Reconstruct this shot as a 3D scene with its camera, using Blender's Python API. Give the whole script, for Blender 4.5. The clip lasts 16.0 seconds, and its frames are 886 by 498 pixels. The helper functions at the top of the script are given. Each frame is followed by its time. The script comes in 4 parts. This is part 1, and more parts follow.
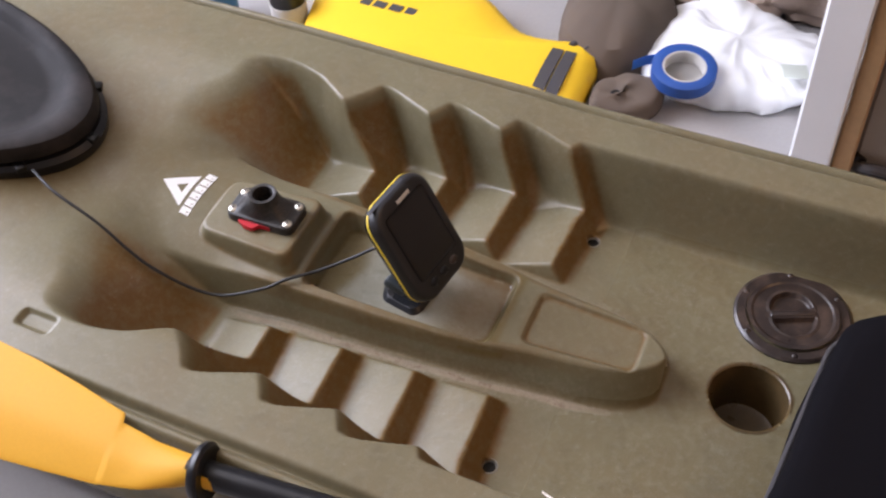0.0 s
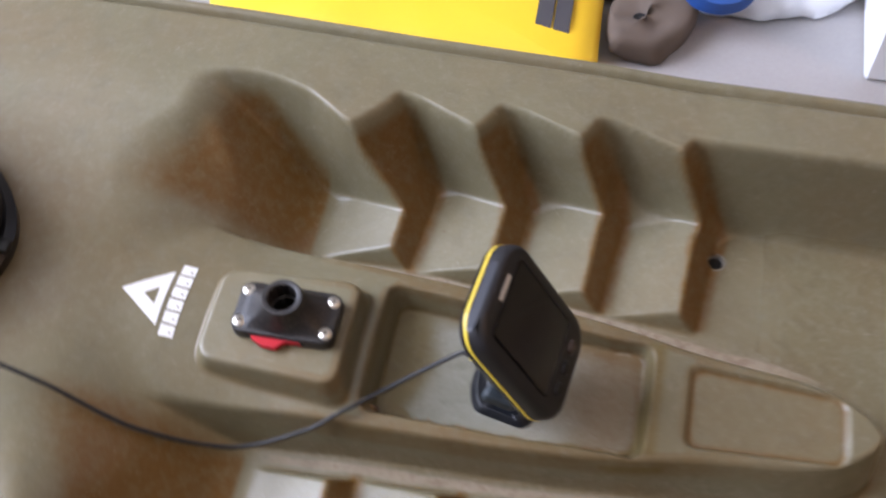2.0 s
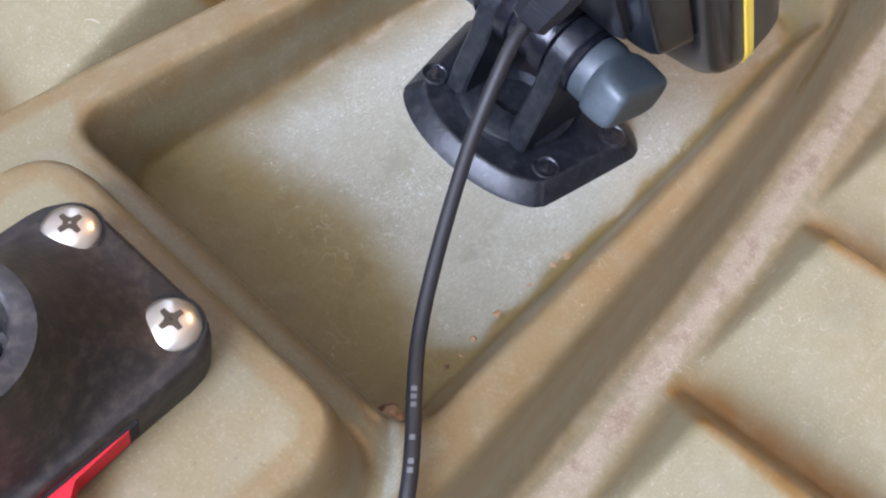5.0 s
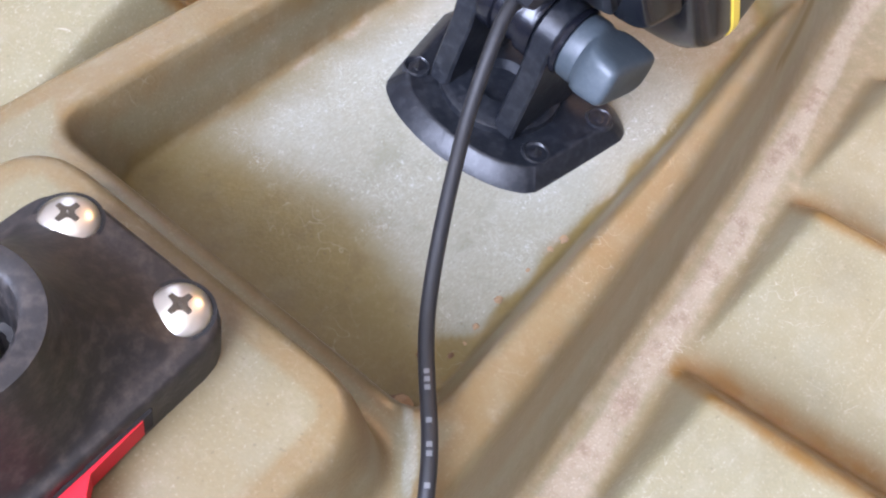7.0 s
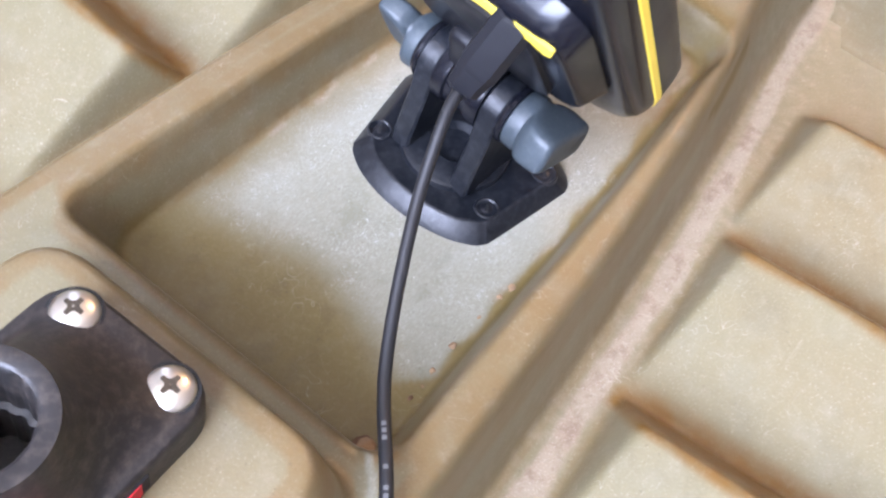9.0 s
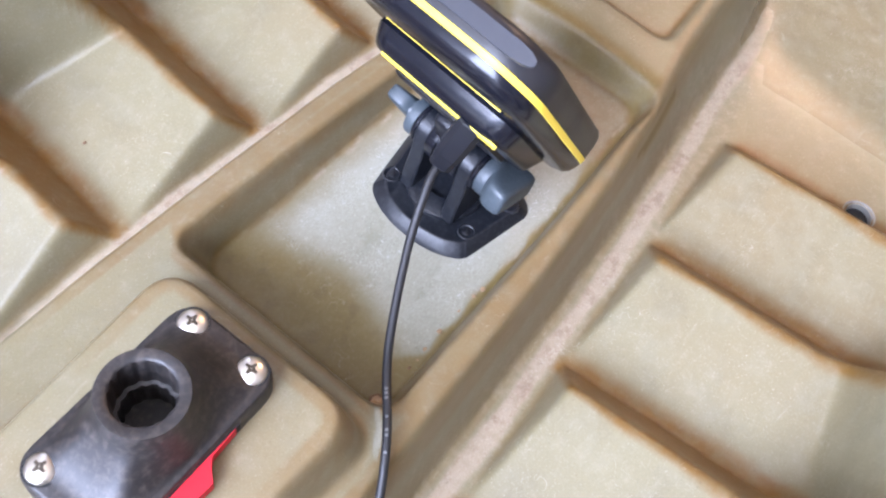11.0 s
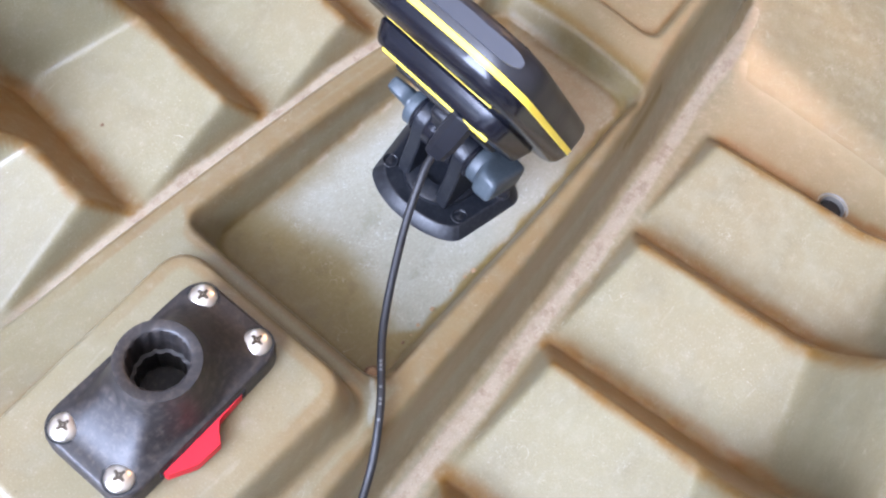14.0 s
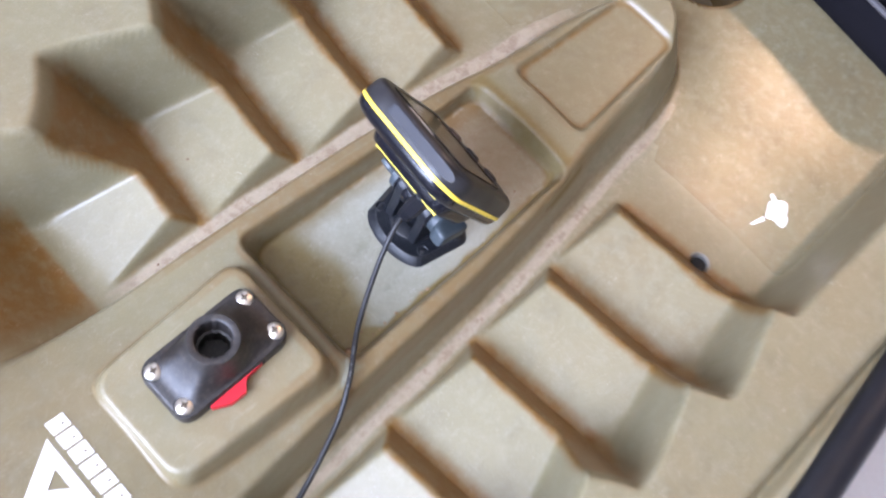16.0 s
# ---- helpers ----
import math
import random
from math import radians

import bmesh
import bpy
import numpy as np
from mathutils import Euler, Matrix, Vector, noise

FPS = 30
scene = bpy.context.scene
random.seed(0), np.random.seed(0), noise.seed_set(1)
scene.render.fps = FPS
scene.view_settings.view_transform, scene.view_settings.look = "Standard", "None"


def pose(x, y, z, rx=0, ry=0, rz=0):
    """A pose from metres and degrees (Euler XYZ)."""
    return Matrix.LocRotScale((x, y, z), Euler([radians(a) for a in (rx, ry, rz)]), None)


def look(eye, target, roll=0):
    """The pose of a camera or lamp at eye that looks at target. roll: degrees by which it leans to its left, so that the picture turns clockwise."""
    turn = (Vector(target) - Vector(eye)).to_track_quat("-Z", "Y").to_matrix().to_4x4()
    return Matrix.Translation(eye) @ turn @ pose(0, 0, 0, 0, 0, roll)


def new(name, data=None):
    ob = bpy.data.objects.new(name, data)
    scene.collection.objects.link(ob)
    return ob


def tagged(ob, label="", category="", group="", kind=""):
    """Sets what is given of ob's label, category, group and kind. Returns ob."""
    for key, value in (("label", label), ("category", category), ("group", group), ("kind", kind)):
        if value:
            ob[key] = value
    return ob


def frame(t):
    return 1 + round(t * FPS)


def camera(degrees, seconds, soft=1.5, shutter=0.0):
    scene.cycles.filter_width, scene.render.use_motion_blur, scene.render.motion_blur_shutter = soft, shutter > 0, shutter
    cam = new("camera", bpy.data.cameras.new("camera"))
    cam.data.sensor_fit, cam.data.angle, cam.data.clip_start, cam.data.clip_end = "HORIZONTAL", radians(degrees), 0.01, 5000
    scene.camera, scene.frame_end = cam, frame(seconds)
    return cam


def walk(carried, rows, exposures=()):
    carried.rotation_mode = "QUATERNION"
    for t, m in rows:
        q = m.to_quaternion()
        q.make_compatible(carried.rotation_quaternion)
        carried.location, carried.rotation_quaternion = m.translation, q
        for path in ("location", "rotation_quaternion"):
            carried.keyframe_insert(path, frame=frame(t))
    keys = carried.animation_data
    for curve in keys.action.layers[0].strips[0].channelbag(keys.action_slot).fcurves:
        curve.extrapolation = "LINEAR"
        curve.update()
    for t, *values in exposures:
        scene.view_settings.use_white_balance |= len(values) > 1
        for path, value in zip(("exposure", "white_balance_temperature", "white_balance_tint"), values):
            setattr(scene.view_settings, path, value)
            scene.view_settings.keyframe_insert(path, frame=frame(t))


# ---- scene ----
cam = camera(44.19, 16.0, soft=2.2, shutter=0.5)
PATH = [
    (0, 0.64834, -0.78130, 1.00598, 41.410, 2.920, 23.807),
    (0.5, 0.62659, -0.75344, 1.01956, 39.113, 2.531, 25.315),
    (0.9, 0.59508, -0.74296, 1.01428, 38.192, 2.912, 25.065),
    (1, 0.56329, -0.75277, 1.01303, 37.842, 2.480, 24.296),
    (1.5, 0.40464, -0.63385, 0.97918, 33.224, 0.180, 20.660),
    (1.8, 0.31568, -0.47033, 0.90330, 31.297, 1.382, 16.336),
    (2, 0.27150, -0.43648, 0.84634, 32.465, 2.512, 11.831),
    (2.3, 0.14592, -0.36018, 0.81262, 27.619, -2.172, 3.997),
    (2.5, 0.07918, -0.36929, 0.83022, 27.498, -3.508, -5.582),
    (2.7, -0.00690, -0.39036, 0.84015, 26.383, -2.889, -12.860),
    (2.8, -0.04662, -0.38699, 0.81567, 26.700, -3.157, -15.713),
    (3, -0.06321, -0.33396, 0.78497, 24.296, -3.425, -22.172),
    (3.3, -0.05433, -0.23759, 0.65591, 22.988, -1.988, -34.472),
    (3.5, -0.03401, -0.17928, 0.54376, 22.194, -3.065, -40.194),
    (3.6, -0.03934, -0.16597, 0.46491, 23.506, -3.968, -42.259),
    (4, -0.05605, -0.12922, 0.30439, 27.898, -7.959, -46.433),
    (4.5, -0.03551, -0.10500, 0.22554, 30.412, -10.497, -47.690),
    (4.7, -0.02734, -0.10888, 0.21540, 31.391, -10.332, -47.906),
    (7, -0.04025, -0.10628, 0.19370, 34.616, -10.385, -52.278),
    (7.5, -0.04014, -0.10708, 0.19404, 34.595, -10.549, -52.776),
    (8, -0.04197, -0.10669, 0.19869, 34.421, -10.445, -52.664),
    (8.5, -0.03948, -0.10620, 0.21293, 34.302, -10.442, -53.083),
    (9, -0.03985, -0.10912, 0.24546, 33.246, -10.142, -53.244),
    (9.2, -0.04009, -0.11280, 0.26232, 32.910, -9.632, -53.358),
    (11.3, -0.08633, -0.14692, 0.42289, 28.846, -7.522, -51.637),
    (11.5, -0.09003, -0.14753, 0.42926, 28.748, -7.722, -51.627),
    (12, -0.09470, -0.14925, 0.43562, 28.560, -8.026, -51.593),
    (12.5, -0.09654, -0.15012, 0.43925, 28.163, -7.988, -50.946),
    (13, -0.09542, -0.15066, 0.43809, 28.080, -7.962, -50.941),
    (13.5, -0.09345, -0.14832, 0.43950, 27.822, -8.223, -50.933),
    (14, -0.09126, -0.15382, 0.44318, 27.828, -7.932, -50.696),
    (14.5, -0.09008, -0.14942, 0.46227, 27.446, -8.324, -50.679),
    (15, -0.09811, -0.15885, 0.53735, 26.275, -7.658, -47.008),
    (15.5, -0.11053, -0.17456, 0.61878, 25.599, -8.644, -44.591),
    (16, -0.12608, -0.20661, 0.72636, 23.369, -8.435, -44.173),
]
EXPOSURES = [(0.0, 1.33, 6850, 32), (0.5, 1.27, 6900, 32), (1.5, 1.28, 6950, 34), (2.0, 1.45, 6330, 31), (2.8, 1.57, 6020, 31), (3.5, 1.55, 5740, 30), (4.0, 1.71, 5780, 33), (4.5, 2.06, 6050, 31), (4.7, 2.18, 6050, 31), (7.0, 2.62, 6000, 33), (9.0, 2.67, 6000, 33), (12.5, 2.59, 5840, 32), (14.5, 2.60, 5840, 31), (15.5, 2.58, 5840, 31), (16.0, 2.38, 5840, 31)]
walk(cam, [(t, pose(x, y, z, rx, ry, rz)) for t, x, y, z, rx, ry, rz in PATH], EXPOSURES)

# ---- world, daylight from the open garage door at the bow end, one warm globe lamp behind the stern ----
FLOOR = -0.32
world = bpy.data.worlds.new("world")
scene.world = world
world.use_nodes = True
wn = world.node_tree.nodes
sky = wn.new("ShaderNodeTexSky")
sky.sky_type, sky.sun_disc = "NISHITA", False
sky.sun_elevation, sky.sun_rotation = radians(48), radians(200)
wn["Background"].inputs[1].default_value = 0.12
world.node_tree.links.new(sky.outputs[0], wn["Background"].inputs[0])

sun = new("sun", bpy.data.lights.new("sun", "SUN"))
sun.data.energy, sun.data.angle, sun.data.color = 2.5, radians(0.5), (1.0, 0.95, 0.88)
sun.matrix_world = look((0.0, 0.0, 8.0), (-3.0, 6.5, 0.0))

door_light = new("door_daylight", bpy.data.lights.new("door_daylight", "AREA"))
door_light.data.shape, door_light.data.size, door_light.data.size_y = "RECTANGLE", 2.3, 2.3
door_light.data.energy, door_light.data.color = 96.0, (0.76, 0.91, 1.0)
door_light.matrix_world = look((-2.28, 0.15, 1.88), (0.3, 0.15, 1.70))

bulb = new("bulb_light", bpy.data.lights.new("bulb_light", "POINT"))
bulb.data.energy, bulb.data.color, bulb.data.shadow_soft_size = 11.0, (1.0, 0.62, 0.27), 0.058
bulb.location = (2.02, -0.02, 1.56)


# ---- materials ----
def rgb(c):
    return (*c, 1.0)


def material(name, base, rough=0.5, metal=0.0, vary=0.12, grain=400.0, spots=18.0, bump=0.05, bump_scale=None, spec=0.5, rough_vary=0.1, dust=None):
    """A surface with a coarse and a fine variation of its colour, its gloss and its relief."""
    m = bpy.data.materials.new(name)
    m.use_nodes = True
    n, l = m.node_tree.nodes, m.node_tree.links
    b = n["Principled BSDF"]
    co = n.new("ShaderNodeTexCoord")
    big, fine = n.new("ShaderNodeTexNoise"), n.new("ShaderNodeTexNoise")
    big.inputs["Scale"].default_value, big.inputs["Detail"].default_value = spots, 5
    fine.inputs["Scale"].default_value, fine.inputs["Detail"].default_value = grain, 3
    for t in (big, fine):
        l.new(co.outputs["Object"], t.inputs["Vector"])
    mix = n.new("ShaderNodeMix")
    mix.data_type, mix.blend_type = "RGBA", "MIX"
    mix.inputs[6].default_value = rgb([v * (1 - vary) for v in base])
    mix.inputs[7].default_value = rgb([min(1, v * (1 + vary)) for v in base])
    add = n.new("ShaderNodeMath")
    add.operation = "MULTIPLY_ADD"
    l.new(fine.outputs["Fac"], add.inputs[0])
    add.inputs[1].default_value = 0.5
    half = n.new("ShaderNodeMath")
    half.operation = "MULTIPLY"
    l.new(big.outputs["Fac"], half.inputs[0])
    half.inputs[1].default_value = 0.5
    l.new(half.outputs[0], add.inputs[2])
    l.new(add.outputs[0], mix.inputs[0])
    l.new(mix.outputs[2], b.inputs["Base Color"])
    if dust:
        film, cut, over = n.new("ShaderNodeTexNoise"), n.new("ShaderNodeMapRange"), n.new("ShaderNodeMix")
        film.inputs["Scale"].default_value, film.inputs["Detail"].default_value, film.inputs["Roughness"].default_value = dust[1], 9, 0.65
        l.new(co.outputs["Object"], film.inputs["Vector"])
        cut.inputs["From Min"].default_value, cut.inputs["From Max"].default_value, cut.inputs["To Max"].default_value = 0.46, 0.74, dust[2]
        l.new(film.outputs["Fac"], cut.inputs["Value"])
        over.data_type = "RGBA"
        over.inputs[7].default_value = rgb(dust[0])
        l.new(cut.outputs[0], over.inputs[0])
        l.new(mix.outputs[2], over.inputs[6])
        l.new(over.outputs[2], b.inputs["Base Color"])
    rr = n.new("ShaderNodeMapRange")
    rr.inputs["To Min"].default_value, rr.inputs["To Max"].default_value = max(0.02, rough - rough_vary), min(1, rough + rough_vary)
    l.new(big.outputs["Fac"], rr.inputs["Value"])
    l.new(rr.outputs[0], b.inputs["Roughness"])
    b.inputs["Metallic"].default_value = metal
    b.inputs["Specular IOR Level"].default_value = spec
    if bump:
        bp = n.new("ShaderNodeBump")
        bp.inputs["Strength"].default_value, bp.inputs["Distance"].default_value = bump, 0.001
        l.new(fine.outputs["Fac"], bp.inputs["Height"])
        l.new(bp.outputs[0], b.inputs["Normal"])
    m["mix"] = mix.name
    return m


def kayak_plastic():
    """Olive rotomoulded plastic: pale speckle and scratches, dusty hollows, silty browns with painted light and shade,
    damp staining.
    """
    m = material("olive_plastic", (0.162, 0.142, 0.080), rough=0.125, vary=0.22, grain=900, spots=9, bump=0.12, rough_vary=0.03)
    n, l = m.node_tree.nodes, m.node_tree.links
    b = n["Principled BSDF"]
    now = n[m["mix"]].outputs[2]
    co = n.new("ShaderNodeTexCoord")

    def layer(now, factor, colour):
        x = n.new("ShaderNodeMix")
        x.data_type = "RGBA"
        l.new(factor, x.inputs[0])
        l.new(now, x.inputs[6])
        x.inputs[7].default_value = rgb(colour)
        return x.outputs[2]

    def noisy(scale, low, high, detail=4.0, top=1.0, stretch=None, crisp=0.5):
        t, r = n.new("ShaderNodeTexNoise"), n.new("ShaderNodeMapRange")
        t.inputs["Scale"].default_value, t.inputs["Detail"].default_value, t.inputs["Roughness"].default_value = scale, detail, crisp
        if stretch:
            mp = n.new("ShaderNodeMapping")
            mp.inputs["Rotation"].default_value, mp.inputs["Scale"].default_value = (0, 0, radians(stretch[0])), stretch[1]
            l.new(co.outputs["Object"], mp.inputs[0])
            l.new(mp.outputs[0], t.inputs["Vector"])
        else:
            l.new(co.outputs["Object"], t.inputs["Vector"])
        r.inputs["From Min"].default_value, r.inputs["From Max"].default_value, r.inputs["To Max"].default_value = low, high, top
        l.new(t.outputs["Fac"], r.inputs["Value"])
        return r.outputs[0]

    def times(a, c):
        x = n.new("ShaderNodeMath")
        x.operation = "MULTIPLY"
        l.new(a, x.inputs[0])
        l.new(c, x.inputs[1])
        return x.outputs[0]

    def field(name):
        a = n.new("ShaderNodeAttribute")
        a.attribute_name = name
        return a.outputs["Fac"]

    now = layer(now, noisy(7, 0.42, 0.70, 8.0, 0.42), (0.162, 0.106, 0.048))               # old brown grime
    now = layer(now, noisy(42, 0.50, 0.70, 9.0, 0.40), (0.115, 0.098, 0.055))              # darker blotches
    now = layer(now, noisy(85, 0.46, 0.84, 11.0, 0.30), (0.250, 0.242, 0.180))             # pale haze
    now = layer(now, times(noisy(900, 0.67, 0.74, 1.0, 0.30), noisy(16, 0.50, 0.68, 3.0)), (0.48, 0.45, 0.39))  # pale flecks
    now = layer(now, noisy(1100, 0.58, 0.76, 3.0, 0.30), (0.36, 0.34, 0.27))            # pale speckle of the moulding
    now = layer(now, noisy(38, 0.66, 0.78, 8.0, 0.12, (28, (1, 5, 1))), (0.38, 0.39, 0.33))  # scuffs one way
    now = layer(now, noisy(46, 0.67, 0.78, 8.0, 0.15, (-55, (1, 7, 1))), (0.42, 0.39, 0.33))
    # one brown for dried dirt, painted stern-side shade and lamp-warm crests
    now = layer(now, times(field("silt_and_light"), noisy(90, 0.02, 0.58, 9.0, 0.97, None, 0.65)), (0.128, 0.061, 0.008))
    
    def crumbly(source, scale, amount, low, high, top):
        t, s, r = n.new("ShaderNodeTexNoise"), n.new("ShaderNodeMath"), n.new("ShaderNodeMapRange")
        t.inputs["Scale"].default_value, t.inputs["Detail"].default_value, t.inputs["Roughness"].default_value = scale, 12, 0.72
        l.new(co.outputs["Object"], t.inputs["Vector"])
        s.operation, s.inputs[1].default_value = "MULTIPLY_ADD", amount
        l.new(t.outputs["Fac"], s.inputs[0])
        l.new(source, s.inputs[2])
        r.inputs["From Min"].default_value, r.inputs["From Max"].default_value, r.inputs["To Max"].default_value = low, high, top
        l.new(s.outputs[0], r.inputs["Value"])
        return r.outputs[0]

    now = layer(now, crumbly(field("dust"), 170, 1.7, 0.95, 1.95, 0.90), (0.285, 0.236, 0.168))
    now = layer(now, times(field("dust"), noisy(75, 0.50, 0.62, 9.0, 0.85, None, 0.66)), (0.185, 0.130, 0.085))   # damp spots in the dust
    now = layer(now, times(field("dust"), noisy(1300, 0.55, 0.68, 4.0, 0.34)), (0.46, 0.39, 0.34))  # loose grains
    rag, lift, edge = n.new("ShaderNodeTexNoise"), n.new("ShaderNodeMath"), n.new("ShaderNodeMapRange")
    rag.inputs["Scale"].default_value, rag.inputs["Detail"].default_value, rag.inputs["Roughness"].default_value = 130, 12, 0.62
    l.new(co.outputs["Object"], rag.inputs["Vector"])
    lift.operation, lift.inputs[1].default_value = "MULTIPLY_ADD", 0.62
    l.new(rag.outputs["Fac"], lift.inputs[0])
    l.new(field("chalk"), lift.inputs[2])
    edge.inputs["From Min"].default_value, edge.inputs["From Max"].default_value, edge.inputs["To Max"].default_value = 0.42, 1.18, 0.90
    l.new(lift.outputs[0], edge.inputs["Value"])
    now = layer(now, edge.outputs[0], (0.222, 0.211, 0.155))
    now = layer(now, times(field("chalk"), noisy(650, 0.46, 0.70, 8.0, 0.34, (35, (1, 2.6, 1)), 0.75)), (0.40, 0.41, 0.385))
    now = layer(now, times(field("chalk"), noisy(34, 0.50, 0.66, 10.0, 0.36, None, 0.66)), (0.290, 0.286, 0.240))  # thicker patches of film
    now = layer(now, times(field("chalk"), noisy(55, 0.53, 0.66, 9.0, 0.40, None, 0.66)), (0.140, 0.132, 0.080))   # rubbed patches
    now = layer(now, times(field("chalk"), noisy(800, 0.67, 0.74, 2.0, 0.50)), (0.50, 0.50, 0.46))               # white specks
    now = layer(now, times(field("damp"), noisy(60, 0.02, 0.52, 9.0, 0.92, None, 0.62)), (0.132, 0.094, 0.025))         # damp brown stain
    now = layer(now, times(field("damp"), noisy(420, 0.50, 0.72, 9.0, 0.30, None, 0.75)), (0.235, 0.195, 0.115))   # silt grains in it
    now = layer(now, times(field("damp"), noisy(90, 0.52, 0.66, 9.0, 0.40, None, 0.70)), (0.085, 0.058, 0.020))    # darker blots in it
    now = layer(now, noisy(520, 0.70, 0.76, 2.0, 0.35), (0.070, 0.050, 0.028))                                  # dark grit
    hair, off, thin = n.new("ShaderNodeTexNoise"), n.new("ShaderNodeMath"), n.new("ShaderNodeMath")
    hair.inputs["Scale"].default_value, hair.inputs["Detail"].default_value, hair.inputs["Distortion"].default_value = 120, 1.0, 0.7
    l.new(co.outputs["Object"], hair.inputs["Vector"])
    off.operation, off.inputs[1].default_value = "SUBTRACT", 0.5
    l.new(hair.outputs["Fac"], off.inputs[0])
    thin.operation = "ABSOLUTE"
    l.new(off.outputs[0], thin.inputs[0])
    lint, apart, fibre = n.new("ShaderNodeTexNoise"), n.new("ShaderNodeMath"), n.new("ShaderNodeMapRange")
    lint.inputs["Scale"].default_value, lint.inputs["Detail"].default_value, lint.inputs["Distortion"].default_value = 330, 1.5, 1.1
    l.new(co.outputs["Object"], lint.inputs["Vector"])
    apart.operation, apart.inputs[1].default_value, apart.inputs[2].default_value = "COMPARE", 0.5, 0.010
    l.new(lint.outputs["Fac"], apart.inputs[0])
    fibre.inputs["To Max"].default_value = 0.42
    l.new(apart.outputs[0], fibre.inputs["Value"])
    now = layer(now, times(times(fibre.outputs[0], field("chalk")), noisy(70, 0.44, 0.60, 4.0)), (0.52, 0.53, 0.50))  # pale lint
    line = n.new("ShaderNodeMapRange")
    line.inputs["From Max"].default_value, line.inputs["To Min"].default_value, line.inputs["To Max"].default_value = 0.007, 0.35, 0.0
    l.new(thin.outputs[0], line.inputs["Value"])
    now = layer(now, times(line.outputs[0], noisy(30, 0.52, 0.66, 3.0, 0.8)), (0.50, 0.48, 0.42))  # curly hair scratches
    l.new(now, b.inputs["Base Color"])
    dull = n.new("ShaderNodeMath")
    dull.operation, dull.use_clamp, dull.inputs[1].default_value = "MULTIPLY_ADD", True, 0.5
    l.new(field("dust"), dull.inputs[0])
    l.new(b.inputs["Roughness"].links[0].from_socket, dull.inputs[2])
    film = n.new("ShaderNodeMath")
    film.operation, film.use_clamp, film.inputs[1].default_value = "MULTIPLY_ADD", True, 0.3
    l.new(field("chalk"), film.inputs[0])
    l.new(dull.outputs[0], film.inputs[2])
    wet = n.new("ShaderNodeMath")
    wet.operation, wet.use_clamp, wet.inputs[1].default_value = "MULTIPLY_ADD", True, 0.15
    l.new(field("damp"), wet.inputs[0])
    l.new(film.outputs[0], wet.inputs[2])
    scuff = n.new("ShaderNodeMath")
    scuff.operation, scuff.use_clamp, scuff.inputs[1].default_value = "MULTIPLY_ADD", True, 0.24
    l.new(field("scuffed"), scuff.inputs[0])
    l.new(wet.outputs[0], scuff.inputs[2])
    l.new(scuff.outputs[0], b.inputs["Roughness"])
    relief = n.new("ShaderNodeMapRange")
    relief.inputs["To Min"].default_value, relief.inputs["To Max"].default_value = 0.0, 0.11
    l.new(field("scuffed"), relief.inputs["Value"])
    l.new(relief.outputs[0], b.inputs["Normal"].links[0].from_node.inputs["Strength"])
    return m


OLIVE = kayak_plastic()
BLACK = material("black_plastic", (0.0075, 0.0078, 0.0100), rough=0.34, vary=0.35, grain=700, spots=60, bump=0.1, spec=0.4)
BLACK_DUSTY = material("dusty_black_plastic", (0.0120, 0.0106, 0.0102), rough=0.48, vary=0.4, grain=700, spots=190, bump=0.12, rough_vary=0.07, dust=((0.085, 0.066, 0.054), 330, 0.55))
MOUNT_BLACK = material("dusty_slate_black_plastic", (0.0058, 0.0070, 0.0096), rough=0.36, vary=0.25, grain=700, spots=300, bump=0.12, rough_vary=0.10, spec=0.4, dust=((0.090, 0.092, 0.098), 420, 0.20))
GLOSS_BLACK = material("gloss_black_plastic", (0.006, 0.0064, 0.0092), rough=0.21, vary=0.25, spots=40, bump=0.02, rough_vary=0.05, spec=0.4)
BEZEL = material("charcoal_bezel_plastic", (0.015, 0.0145, 0.016), rough=0.42, vary=0.2, spots=50, bump=0.06)
PANEL_GREY = material("slate_grey_plastic", (0.036, 0.038, 0.045), rough=0.45, vary=0.12, spots=50)
KNOB_GREY = material("blue_grey_rubbery_plastic", (0.034, 0.045, 0.052), rough=0.48, vary=0.14, grain=300, spots=90, bump=0.06, dust=((0.11, 0.12, 0.12), 700, 0.25))
YELLOW_TRIM = material("yellow_trim_plastic", (0.82, 0.60, 0.06), rough=0.36, vary=0.06, spots=60)
SCREEN = material("dark_screen_glass", (0.018, 0.016, 0.015), rough=0.16, vary=0.15, spots=20, bump=0.0, rough_vary=0.03)
RED = material("red_plastic", (0.47, 0.012, 0.020), rough=0.5, spec=0.3, vary=0.12, spots=90)
STEEL = material("stainless_steel", (0.74, 0.70, 0.62), rough=0.33, metal=1.0, vary=0.10, spots=200, bump=0.03)
CABLE = material("black_cable_jacket", (0.008, 0.008, 0.009), rough=0.5, vary=0.2, spots=120)
WHITE_INK = material("white_decal", (0.78, 0.77, 0.74), rough=0.5, vary=0.08, grain=900, spots=140, bump=0.05)
WORN_WHITE = material("worn_white_decal", (0.86, 0.83, 0.78), rough=0.5, vary=0.06, spots=160)
PADDLE_YELLOW = material("yellow_paddle_plastic", (0.74, 0.37, 0.03), rough=0.5, vary=0.10, grain=300, spots=12, bump=0.03, spec=0.3)
BAG_YELLOW = material("yellow_coated_fabric", (0.90, 0.56, 0.02), rough=0.5, vary=0.05, grain=500, spots=14, bump=0.1)
STRAP = material("dark_grey_webbing", (0.055, 0.05, 0.052), rough=0.75, vary=0.25, grain=900, spots=60, bump=0.3)
